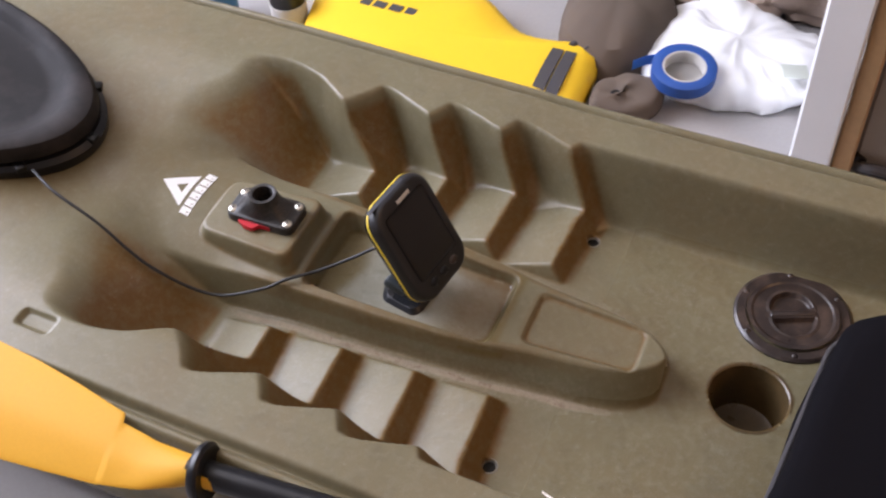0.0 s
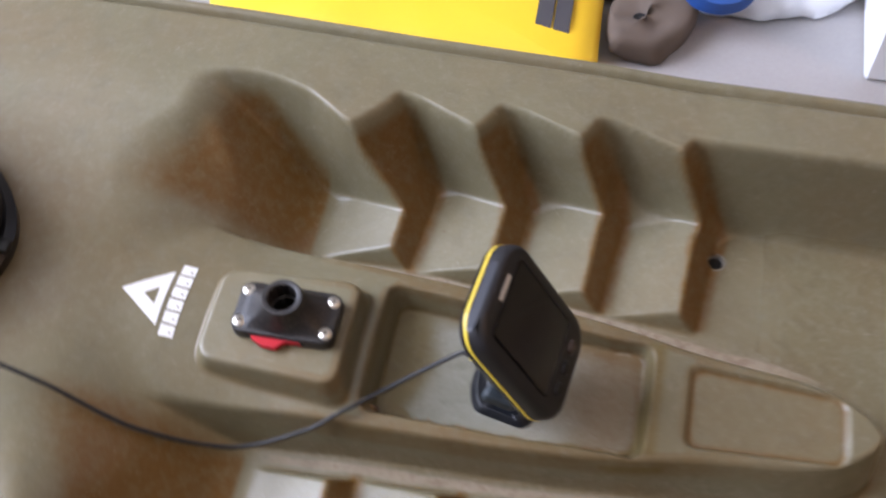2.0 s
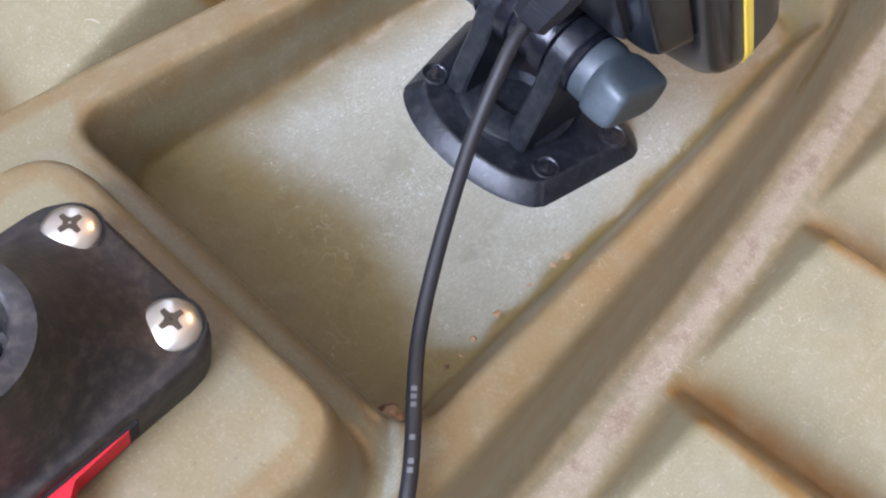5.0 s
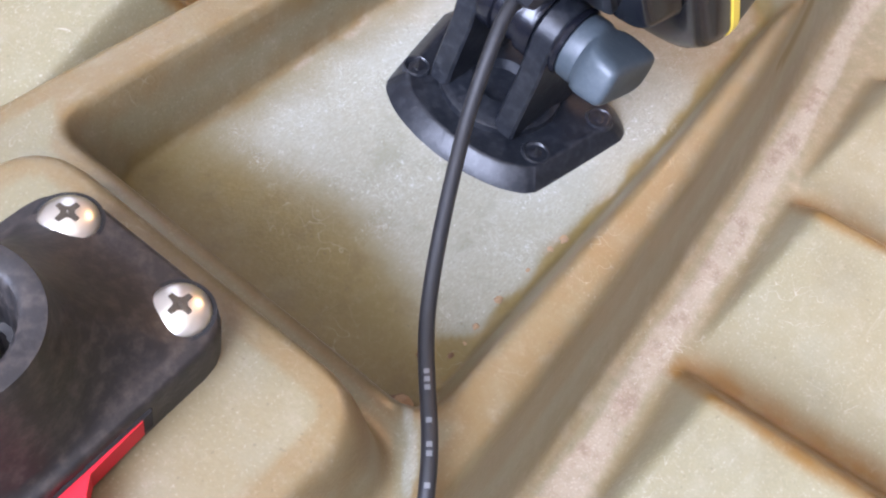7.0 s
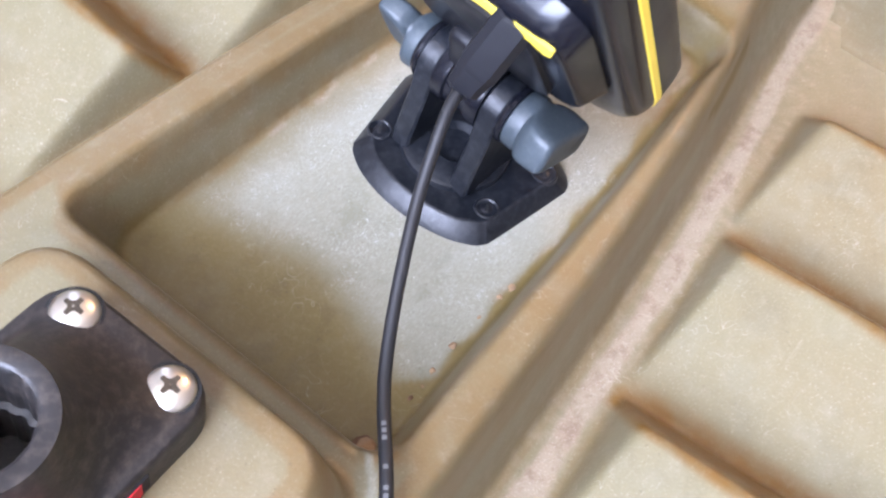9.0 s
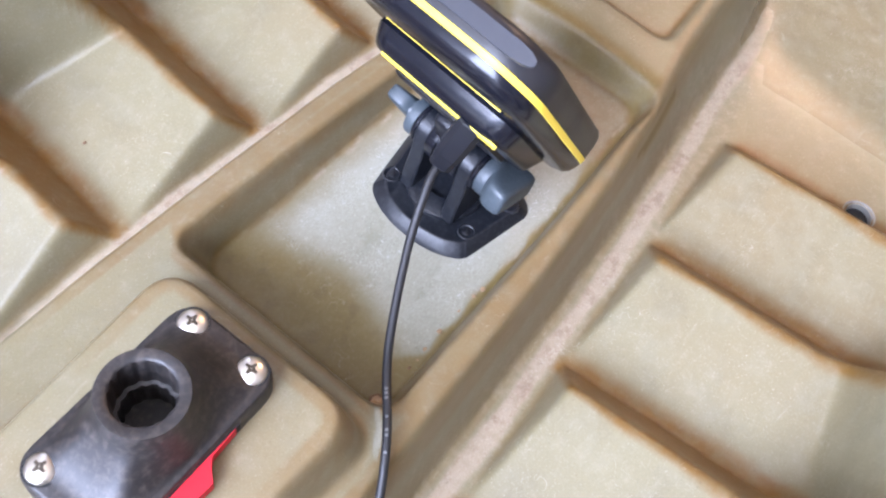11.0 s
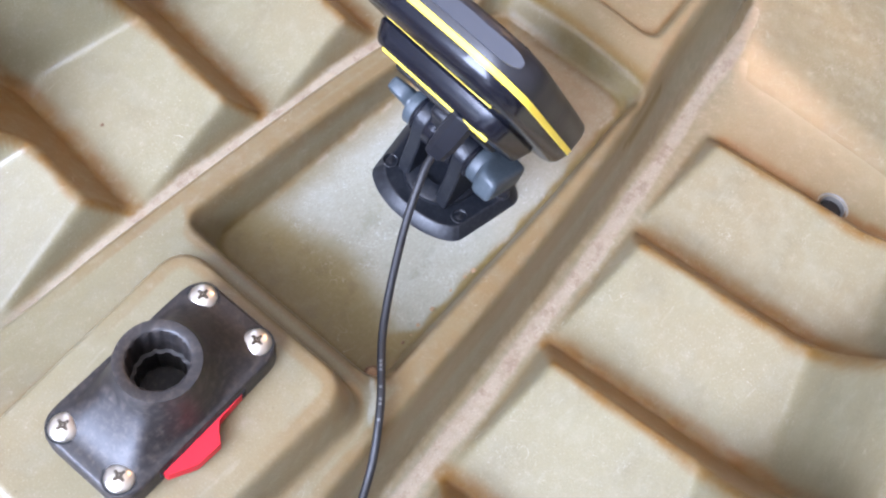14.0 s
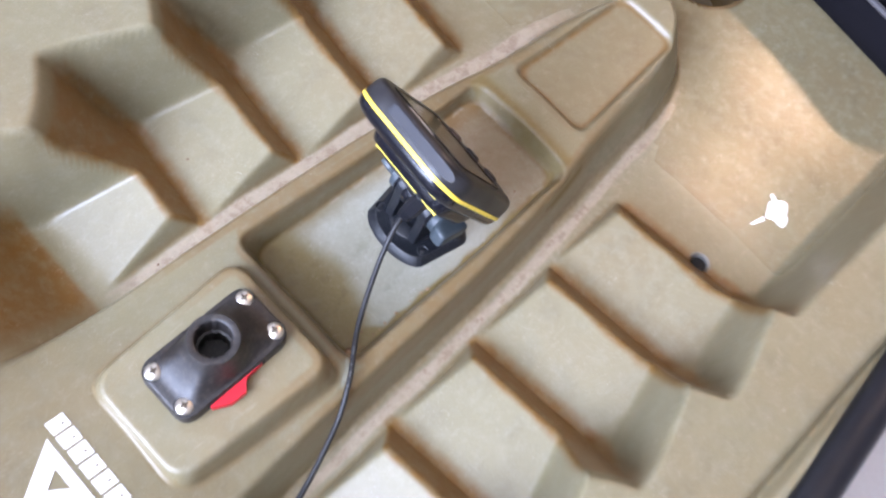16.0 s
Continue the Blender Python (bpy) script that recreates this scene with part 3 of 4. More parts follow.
    silt_and_light = np.maximum(silt_and_light, 0.28 * smooth(25, 200, bend) * smooth(0.14, 0.12, a) * smooth(0.8, 0.6, X) * smooth(0.0, -0.03, Z))
    # warm lamp glow on the console's outward edges, painted as brown by curvature
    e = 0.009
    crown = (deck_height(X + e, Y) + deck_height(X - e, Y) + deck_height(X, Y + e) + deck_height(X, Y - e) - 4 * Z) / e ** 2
    silt_and_light = np.maximum(silt_and_light, 0.52 * smooth(-25, -110, crown) * smooth(0.10, 0.085, a) * smooth(-0.02, 0.05, X) * smooth(0.5, 0.35, X))
    # risers: dirt plus the dim, lamp-warmed look of stern-facing faces, put into colour
    stain_and_shade = np.zeros_like(X)
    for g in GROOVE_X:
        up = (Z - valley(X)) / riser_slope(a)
        stain_and_shade = np.maximum(stain_and_shade, 0.95 * smooth(0.0084 + 0.005 * smooth(0.14, 0.22, a), 0.0030 + 0.002 * smooth(0.14, 0.22, a), np.abs(X - (g + 0.11 * (a - 0.1) - up) - 0.0005 + 0.0012 * np.sin(130 * a + 40 * g))) * smooth(0.098, 0.108, a) * smooth(0.265, 0.245, a) * smooth(0.004, -0.010, Z))
    # bow slope of the hollow: brown dirt and its stern-facing shade, painted together
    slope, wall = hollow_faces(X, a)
    stain_and_shade = np.maximum(stain_and_shade, smooth(-0.024, -0.031, X) * smooth(-0.045, 0.012, slope - wall) * smooth(0.012, -0.012, Z) * smooth(0.090, 0.125, a))
    ring = np.hypot((X + 0.648) / 0.385, (Y + 0.004) / 0.170) - 1.0
    stain_and_shade = np.maximum(stain_and_shade, 0.34 * smooth(0.38, 0.05, ring) * smooth(-0.55, -0.35, X))
    # cup's inside: dirt, and the shade of its depth painted in
    stain_and_shade = np.maximum(stain_and_shade, 0.85 * (np.hypot(X - CUP[0], Y - CUP[1]) < CUP[2] + 0.0004))
    for name, value in (("dust", dust), ("silt_and_light", np.maximum(silt_and_light, np.maximum(corner, stain_and_shade))), ("chalk", chalk), ("damp", damp), ("scuffed", 1 - smooth(0.40, 0.47, X) * smooth(0.02, 0.006, rise))):
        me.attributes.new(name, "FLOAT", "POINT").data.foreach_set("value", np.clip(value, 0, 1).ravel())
    ob = new("deck", me)
    ob.parent = parent
    return ob


def build_hull(parent):
    rings = []
    for x in np.linspace(-1.33, 1.84, 90):
        w, top = float(half_width(x)), float(side_deck(x)) - 0.022
        s = min(1.0, abs(x - 0.25) / 1.6)
        keel = FLOOR + 0.004 + 0.26 * s ** 4
        ring = []
        for q in np.linspace(-1, 1, 41):
            g = abs(q)
            y = math.copysign(w * (1.0 - max(0.0, (1 - g)) ** 1.0 * 0.0) * min(1.0, (g / 0.62) ** 0.8), q)
            f = 0.0 if g < 0.45 else ((g - 0.45) / 0.55) ** 1.5
            z = keel + (top - keel) * f
            y *= 1.0 - 0.10 * math.sin(math.pi * min(1, max(0, (g - 0.55) / 0.45))) * (1 if g > 0.55 else 0)
            ring.append((x, y - LEAN_Y, z))
        rings.append(ring)
    bm = bmesh.new()
    vs = [[bm.verts.new(p) for p in r] for r in rings]
    for p, q in zip(vs, vs[1:]):
        for i in range(len(p) - 1):
            bm.faces.new((p[i], p[i + 1], q[i + 1], q[i]))
    return part("hull", bm, OLIVE, parent, smooth=60)


kayak = thing("kayak", "olive green moulded sit-on-top kayak standing on the garage floor", "kayak", pose(0, 0, 0))
build_deck(kayak)
build_hull(kayak)


# ---- markings and worn spots on the deck ----
def on_deck(points, lift=0.0007):
    return [(x, y, ground_z(x, y) + lift) for x, y in points]


def decal(name, outline, parent, mat, hole=None, steps=5):
    """A thin print that lies on the deck."""
    bm = bmesh.new()
    if hole:
        k = len(outline)
        rim = [(outline[i][0] + (outline[(i + 1) % k][0] - outline[i][0]) * s / steps, outline[i][1] + (outline[(i + 1) % k][1] - outline[i][1]) * s / steps) for i in range(k) for s in range(steps)]
        inn = [(hole[i][0] + (hole[(i + 1) % k][0] - hole[i][0]) * s / steps, hole[i][1] + (hole[(i + 1) % k][1] - hole[i][1]) * s / steps) for i in range(k) for s in range(steps)]
        loft([on_deck(rim), on_deck(inn)], cap=False, bm=bm)
    else:
        bm.faces.new([bm.verts.new(p) for p in on_deck(outline)])
    return part(name, bm, mat, parent, smooth=0)


def mark_axis(a, b):
    """From a mark's own axes (along its strip, across it) to the deck."""
    ox, oy, g = -0.1085, -0.0045, radians(1.0)
    return ox + a * math.sin(g) - b * math.cos(g), oy + a * math.cos(g) + b * math.sin(g)


badge = new("badge_mark")
badge.parent = kayak
tagged(badge, "white printed triangle over a strip of blocks")
tri = [(-0.0300, 0.0100), (0.0270, 0.0100), (-0.0030, 0.0500)]
mid = (-0.002, 0.0205)
decal("triangle", [mark_axis(a, b) for a, b in tri], badge, WHITE_INK, [mark_axis(mid[0] + (a - mid[0]) * 0.30, mid[1] + (b - mid[1]) * 0.30) for a, b in tri])
for i in range(6):
    a = -0.0375 + i * 0.0127
    decal("block", [mark_axis(a, -0.0080), mark_axis(a + 0.0108, -0.0080), mark_axis(a + 0.0108, 0.0055), mark_axis(a, 0.0055)], badge, WHITE_INK,
          [mark_axis(a + 0.0034, -0.0052), mark_axis(a + 0.0052, -0.0052), mark_axis(a + 0.0052, -0.0030), mark_axis(a + 0.0034, -0.0030)], 2)

rub = [(0.4790 + (0.0125 + 0.0035 * math.sin(3 * g + 1)) * math.cos(g), -0.2045 + (0.0115 + 0.003 * math.sin(2 * g)) * math.sin(g)) for g in np.linspace(0, 6.1, 22)]
decal("worn_sticker", rub, kayak, WORN_WHITE)
decal("worn_sticker", [(0.4500, -0.1935), (0.4515, -0.1965), (0.4640, -0.2010), (0.4665, -0.1975)], kayak, WORN_WHITE)
decal("worn_sticker", [(0.484, -0.1950), (0.489, -0.1880), (0.492, -0.1890), (0.489, -0.1975)], kayak, WORN_WHITE)


# ---- black hatches ----
def big_hatch():
    top = thing("bow_hatch", "black oval rubber hatch lid with a raised rim", "hatch", pose(-0.648, -0.004, 0.0640, 0, 6.6, 0))
    oval = Matrix.Diagonal((0.385, 0.170, 1, 1))
    part("lid", lathe([(0.02, 0.034), (0.35, 0.036), (0.62, 0.033), (0.78, 0.028), (0.83, 0.030), (0.87, 0.039), (0.90, 0.043), (0.95, 0.044), (0.975, 0.041), (0.988, 0.034), (0.990, 0.020), (0.97, 0.016), (0.5, 0.014)], 128, oval), RUBBER, top)
    part("rim", lathe([(0.90, -0.010), (1.012, -0.010), (1.016, 0.008), (0.995, 0.014), (0.90, 0.014)], 128, oval), BLACK, top, "black plastic hatch ring")
    for g in range(-12, 348, 30):
        a = radians(g + 12)
        part("lug", box(0.016, 0.014, 0.010, 0.002, 2, pose(0.385 * math.cos(a), 0.170 * math.sin(a), 0.013, 0, 0, g + 12)), BLACK, top)


def round_hatch():
    z = ground_z(0.6585, 0.160)
    top = thing("deck_plate", "round dark brown screw-in deck plate with moulded finger grips", "hatch", pose(0.6585, 0.160, z, 0, 0, 24))
    part("flange", turned([(0.058, 0.0), (0.0735, 0.0), (0.0735, 0.003), (0.070, 0.0055), (0.059, 0.0055)], 64), HATCH_BROWN, top)
    rr, gg = np.meshgrid(np.linspace(0.0005, 0.0575, 46), np.linspace(0, 2 * math.pi, 96, endpoint=False), indexing="ij")
    px, py = rr * np.cos(gg), rr * np.sin(gg)
    inside = np.maximum(np.hypot(px, np.abs(py) - 0.008) - 0.0265, 0.008 - np.abs(py))
    lift = 0.0090 - 0.0020 * smooth(0.052, 0.049, rr) - 0.0058 * smooth(0.0012, -0.0035, inside) + 0.0012 * smooth(0.003, 0.001, np.abs(inside - 0.002))
    rings = [[(float(px[i, j]), float(py[i, j]), float(lift[i, j])) for j in range(96)] for i in range(46)]
    lid = part("lid", loft(rings[::-1], cap=False), HATCH_BROWN, top)
    part("grip_bar", box(0.058, 0.010, 0.006, 0.0025, 3, pose(0, 0, 0.0062)), HATCH_BROWN, lid)
    for g in range(0, 360, 60):
        a = radians(g + 20)
        part("screw", lathe([(0.0003, 0.0072), (0.002, 0.0071), (0.0038, 0.006), (0.0042, 0.0054)], 14, pose(0.0655 * math.cos(a), 0.0655 * math.sin(a), 0)), HATCH_BROWN, top)


big_hatch()
round_hatch()
# dark brown for both the cup's dirt and the shade of its depth
CUP_MUD_SHADE = material("muddy_shaded_olive_plastic", (0.085, 0.055, 0.024), rough=0.30, vary=0.4, grain=300, spots=30, bump=0.05, dust=((0.20, 0.12, 0.05), 25, 0.5))
x, y, r = CUP
z = ground_z(x, y)
part("cup_liner", turned([(0.0005, -0.0835), (r - 0.010, -0.0835), (r - 0.004, -0.081), (r - 0.0015, -0.074), (r - 0.0012, -0.006), (r - 0.0004, -0.0012), (r + 0.0016, 0.0003), (r + 0.0045, 0.0002)], 72, pose(x, y, z)), CUP_MUD_SHADE, kayak, "muddy inside of the moulded cup holder, darkened for its depth")
# drain's lit wall and dark depth, painted as grey ring and black disc
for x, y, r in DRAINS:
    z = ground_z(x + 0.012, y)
    part("drain_wall", loft([[(x + q * math.cos(2 * math.pi * i / 28), y + q * math.sin(2 * math.pi * i / 28), z + h) for i in range(28)] for q, h in ((r - 0.0008, -0.0185), (r - 0.0008, -0.004), (r - 0.0003, -0.0005), (r + 0.0014, 0.0009), (r + 0.0024, 0.0002))], cap=False), DRAIN_LIT_GREY, kayak, "drain wall, its lit look put into pale grey")
    part("drain_shade", lathe([(0.0003, -0.0040), (r - 0.0010, -0.0040), (r - 0.0010, -0.0052)], 24, pose(x, y, z)), DARK, kayak)


# ---- pan-head screw with a cross recess ----
def cross_screw(parent, m, r=0.0066, mat=STEEL):
    head = part("screw", lathe([(0.00032 * r / 0.0066, 0.0030), (0.0014, 0.00295), (0.0028, 0.00275), (0.0040, 0.0024), (0.0050, 0.0019), (0.0058, 0.0013), (0.0064, 0.0005), (r, -0.0003), (r * 0.98, -0.0010)], 36, m), mat, parent, smooth=80)
    arm = ((0.0029, -0.00055), (0.0029, 0.00055), (0.0013, 0.0008), (0.0008, 0.0013))
    star = [((x * c - y * q) * r / 0.0066, (x * q + y * c) * r / 0.0066) for c, q in ((1, 0), (0, 1), (-1, 0), (0, -1)) for x, y in arm]
    part("slot", move(loft([[(x, y, z) for x, y in star] for z in (0.0010, 0.00300)]), m @ pose(0, 0, 0, 0, 0, 45)), RECESS, head, smooth=0)
    part("shadow_gap", lathe([(r * 0.9, -0.0006), (r * 1.10, -0.0004), (r * 1.13, 0.00015), (r * 0.9, 0.0001)], 36, m), DARK, head)
    return head


# ---- rod holder base ----
def rod_holder():
    top = thing("rod_holder_mount", "black rod holder base with a red release tab on the console", "rod holder", pose(0.0, -0.0055, -0.0145, 0, 0, 0.5))
    dense = [Vector(p) for p in rounded(0.0955, 0.0520, 0.0105, 8)]
    dense = sorted((dense[i].lerp(dense[(i + 1) % len(dense)], s / 12) for i in range(len(dense)) for s in range(12)), key=lambda p: math.atan2(p.y, p.x))
    turns = [math.atan2(p.y, p.x) for p in dense]
    ring = []
    for g in np.linspace(-math.pi, math.pi, 112, endpoint=False):
        far = float(np.interp(g, turns, [p.length for p in dense], period=2 * math.pi))
        ring.append(Vector((far * math.cos(g), far * math.sin(g))))

    def at(scale, z):
        return [(p.x * scale, p.y * scale, z) for p in ring]

    def blend(s, z, r=0.0185):
        out = []
        for p in ring:
            q = p * 0.955
            c = p.normalized() * r
            out.append((q.x + (c.x - q.x) * s, q.y + (c.y - q.y) * s, z))
        return out

    rings = [at(1.0, 0.0), at(1.0, 0.0085), at(0.992, 0.0107), at(0.975, 0.0119), blend(0.0, 0.0123)]
    rings += [blend(s, 0.0124 + 0.0215 * max(0.0, (s - 0.12) / 0.88) ** 1.7) for s in (0.12, 0.25, 0.38, 0.5, 0.62, 0.74, 0.85, 0.94)]
    rings += [[((p.normalized() * r).x, (p.normalized() * r).y, z) for p in ring] for r, z in ((0.0183, 0.0375), (0.0178, 0.0389), (0.0140, 0.0391), (0.0130, 0.0384))]
    for z in (0.037, 0.020, 0.0195, 0.004):
        deep = 0.0 if z > 0.0198 else 0.0016
        rings.append([((p.normalized() * (0.0126 - deep + 0.00025 * math.copysign(1, math.sin(14 * math.atan2(p.y, p.x))))).x, (p.normalized() * (0.0126 - deep + 0.00025 * math.copysign(1, math.sin(14 * math.atan2(p.y, p.x))))).y, z) for p in ring])
    body = part("body", loft(rings), BLACK_DUSTY, top, smooth=40)
    for sx in (-1, 1):
        for sy in (-1, 1):
            cross_screw(top, pose(sx * 0.0397, sy * 0.016, 0.0124, random.uniform(-2, 2), random.uniform(-2, 2), random.uniform(0, 90)))
    tab = [(-0.0270, -0.0235), (-0.0262, -0.0285), (-0.0150, -0.0345), (-0.0025, -0.0352), (0.0018, -0.0300), (0.0050, -0.0275), (0.0190, -0.0268), (0.0190, -0.0235)]
    part("release_tab", loft([[(x, y, z) for x, y in tab] for z in (0.0022, 0.0030, 0.0078, 0.0086)]), RED, top, "red plastic release tab")
    part("tab_slot", box(0.050, 0.002, 0.0074, 0.0005, 1, pose(-0.003, -0.0256, 0.0056)), DARK, body)


rod_holder()


# ---- fish finder on its tilting mount ----
YAW = -5.0
MOUNT = pose(0.2025, -0.0045, TRAY_FLOOR, 0, 0, YAW)
FACE = pose(0.2105, -0.0010, 0.0201, 0, 0, -5.2) @ pose(0, 0, 0, 0, 58.6, 0) @ pose(0, 0, 0, 0, 0, 86.2)


def ff_slab(sections, n=9, dx=0.0):
    """Rounded rectangles (width, height, radius, depth, shift up) in turn; x is across, y is up the face, z towards the viewer."""
    return loft([[(x + dx, y + up, z) for x, y in rounded(w, h, r, n)] for w, h, r, z, up in sections])


def knob_form(length, thin=1.0):
    """A wing knob: a stepped round collar that turns into a broad, squared-off grip with a pinched waist."""
    rows = ((0.0196, 0.0196, 1.0, 0.0), (0.0216, 0.0216, 1.0, 0.0008), (0.0220, 0.0220, 1.0, 0.0056), (0.0214, 0.0210, 1.0, 0.0066), (0.0226, 0.0190, 0.80, 0.0076), (0.0258, 0.0180, 0.50, 0.0090),
            (0.0286, 0.0168, 0.38, 0.0118), (0.0296, 0.0156, 0.34, 0.0160), (0.0294, 0.0146, 0.32, 0.0200), (0.0284, 0.0130, 0.34, 0.0216), (0.0256, 0.0100, 0.40, 0.0223))
    return loft([[(w / 2 * math.copysign(abs(math.cos(g)) ** e, math.cos(g)), h / 2 * (thin if e < 1 else 1.0) * math.copysign(abs(math.sin(g)) ** e, math.sin(g)), z * length)
                  for g in np.linspace(0, 2 * math.pi, 48, endpoint=False)] for w, h, e, z in rows])


def fish_finder():
    top = thing("fish_finder", "black fish finder with yellow trim on a tilting bracket", "fish finder", pose(0, 0, 0))
    unit = new("display_unit")
    unit.parent = top
    unit.matrix_world = FACE @ Matrix.Identity(4)
    case = part("front_bezel", ff_slab([(0.1080, 0.1430, 0.0275, 0.0014, 0), (0.1086, 0.1436, 0.028, 0.0030, 0), (0.1080, 0.1430, 0.028, 0.0090, 0), (0.1060, 0.1412, 0.027, 0.0132, 0), (0.1020, 0.1376, 0.025, 0.0156, 0), (0.0960, 0.1330, 0.022, 0.0166, 0),
                                        (0.0860, 0.1260, 0.016, 0.0166, 0)]), BEZEL, unit)
    part("trim_ring", ff_slab([(0.1064, 0.1414, 0.027, -0.0022, 0), (0.1092, 0.1442, 0.0285, -0.0015, 0), (0.1094, 0.1444, 0.0285, 0.0012, 0), (0.1064, 0.1414, 0.027, 0.0019, 0)]), YELLOW_TRIM, unit, "yellow plastic trim ring")
    part("rear_shell", ff_slab([(0.1080, 0.1430, 0.0275, -0.0018, 0), (0.1074, 0.1424, 0.0275, -0.0045, 0), (0.1050, 0.1395, 0.027, -0.0078, -0.0005), (0.1000, 0.1335, 0.026, -0.0104, -0.002), (0.0910, 0.1230, 0.024, -0.0118, -0.004), (0.0800, 0.1100, 0.020, -0.0121, -0.006)]), GLOSS_BLACK, unit)
    line = [Vector((x, 0.0500 - 0.9 * max(0.0, abs(x + 0.003) - 0.030) ** 2 * 30, -0.01195)) for x in np.linspace(0.024, -0.042, 24)]
    part("rear_trim_line", tube(line, 0.0003, 8), YELLOW_TRIM, unit, "thin yellow trim line")
    pod = part("rear_pod", ff_slab([(0.0830, 0.0610, 0.012, -0.0112, -0.0035), (0.0868, 0.0648, 0.0128, -0.0120, -0.0035), (0.0880, 0.0660, 0.013, -0.0134, -0.0035), (0.0868, 0.0646, 0.013, -0.0155, -0.0035), (0.0852, 0.0628, 0.013, -0.0180, -0.0037), (0.0836, 0.0608, 0.0125, -0.0203, -0.0040), (0.0815, 0.0588, 0.012, -0.0222, -0.0045), (0.0790, 0.0565, 0.0118, -0.0234, -0.0050), (0.0740, 0.0510, 0.010, -0.0240, -0.0060)], dx=-0.002), GLOSS_BLACK, unit)
    strip = bmesh.new()
    loft([[(x, 0.0214 + dy, -0.0238 + dz) for dy, dz in ((0.0004, 0.0008), (0.0004, -0.0004), (-0.0038 * w, -0.0012), (-0.0038 * w, 0.0004))] for x, w in ((0.0300, 0.35), (0.0280, 0.9), (0.0145, 1.1), (-0.0060, 1.0), (-0.0240, 0.8), (-0.0320, 0.70), (-0.0345, 1.3), (-0.0375, 1.4), (-0.0400, 0.9), (-0.0410, 0.2))], bm=strip)
    part("pod_trim", strip, YELLOW_TRIM, pod, "flat yellow band across the pod")
    part("pod_socket", ff_slab([(0.0560, 0.0440, 0.006, -0.0238, -0.006), (0.0560, 0.0440, 0.006, -0.0262, -0.006), (0.0520, 0.0400, 0.005, -0.0272, -0.006)], dx=-0.004), BLACK, pod)
    # front: screen, name bar, buttons, slate panel on the upper edge
    part("screen_frame", loft([[(x, y + 0.006, z) for x, y in rounded(w, h, r)] for w, h, r, z in ((0.0800, 0.0940, 0.006, 0.0164), (0.0800, 0.0940, 0.006, 0.0176), (0.0770, 0.0910, 0.005, 0.0178), (0.0750, 0.0890, 0.004, 0.0168))]), GLOSS_BLACK, case)
    part("screen", loft([[(x, y + 0.006, z) for x, y in rounded(0.0750, 0.0890, 0.004)] for z in (0.0165, 0.0171)]), SCREEN, unit, "dark unlit screen")
    part("name_bar", box(0.026, 0.0050, 0.0008, 0.0003, 1, pose(0.004, 0.0575, 0.0169)), CARD, case, "pale bar where a name stands")
    for dx in (-0.022, 0.0, 0.022):
        part("button", lathe([(0.0005, 0.0030), (0.0045, 0.0028), (0.0060, 0.0014), (0.0062, 0.0)], 24, pose(dx, -0.0525, 0.0165) @ Matrix.Diagonal((1.25, 0.8, 1, 1))), HATCH_BROWN if dx > 0 else BLACK, case)
    part("top_panel", move(loft([[(x, 0.0006 * k, 0.0038 * w), (x, -0.0008, 0.0040 * w), (x, -0.0008, -0.0040 * w), (x, 0.0006 * k, -0.0038 * w)] for x, w, k in ((0.034, 0.5, -0.6), (0.033, 0.8, 0.6), (0.030, 1.0, 1.0), (-0.028, 1.0, 1.0), (-0.033, 0.85, 1.0), (-0.0365, 0.5, 0.6), (-0.0375, 0.2, -0.6))]), pose(-0.012, 0.07130, 0.0088, 9, 0, 0)), PANEL_GREY, case, "slate grey inlay on the upper edge")
    # bracket
    base = new("mount_base")
    base.parent = top
    base.matrix_world = MOUNT
    half = [(-0.0345, 0.0), (-0.0337, 0.010), (-0.0310, 0.0205), (-0.0268, 0.0282), (-0.0235, 0.0312), (-0.0185, 0.0328), (0.0130, 0.0385), (0.0185, 0.0390), (0.0230, 0.0370), (0.0275, 0.0300), (0.0300, 0.0150), (0.0305, 0.0)]
    ring = [Vector((*p, 0)) for p in half + [(x, -y) for x, y in half[-2:0:-1]]]
    turn = Matrix.Rotation(radians(3.5), 3, "Z")
    ring = [tuple((turn @ p).xy) for p in spline(ring + ring[:1], 5)[:-1]]

    def shrink(k, z):
        return [(x * (1 - k / 0.033), y * (1 - k / 0.037) - 0.0018, z) for x, y in ring]

    part("base_plate", loft([shrink(-0.0008, 0.0), shrink(0.0, 0.0012), shrink(0.0016, 0.0034), shrink(0.0046, 0.0062), shrink(0.0053, 0.0069), shrink(0.0061, 0.0070), shrink(0.0070, 0.0067), shrink(0.012, 0.0064)]), MOUNT_BLACK, base, "dusty black base plate", smooth=50)
    for x, y in ((-0.0160, 0.0240), (-0.0125, -0.0265), (0.0125, 0.0265), (0.0165, -0.0310)):
        part("screw_well", lathe([(0.0026, 0.0058), (0.0036, 0.0064), (0.0042, 0.0072), (0.0048, 0.0069), (0.0052, 0.0056)], 20, pose(x, y, 0)), MOUNT_BLACK, base)
        screw = part("screw", lathe([(0.0003, 0.0071), (0.0014, 0.0070), (0.0026, 0.0064), (0.0030, 0.0056)], 16, pose(x, y, 0)), BLACK, base)
        part("slot", box(0.0036, 0.0008, 0.0006, 0.0, 1, pose(x, y, 0.0070, 0, 0, 30)), DARK, screw)
    part("turntable", lathe([(0.0004, 0.0068), (0.0085, 0.0068), (0.0100, 0.0100), (0.0190, 0.0096), (0.0208, 0.0086), (0.0212, 0.0060)], 40, pose(0, 0, 0)), MOUNT_BLACK, base)
    pivot = 0.0440
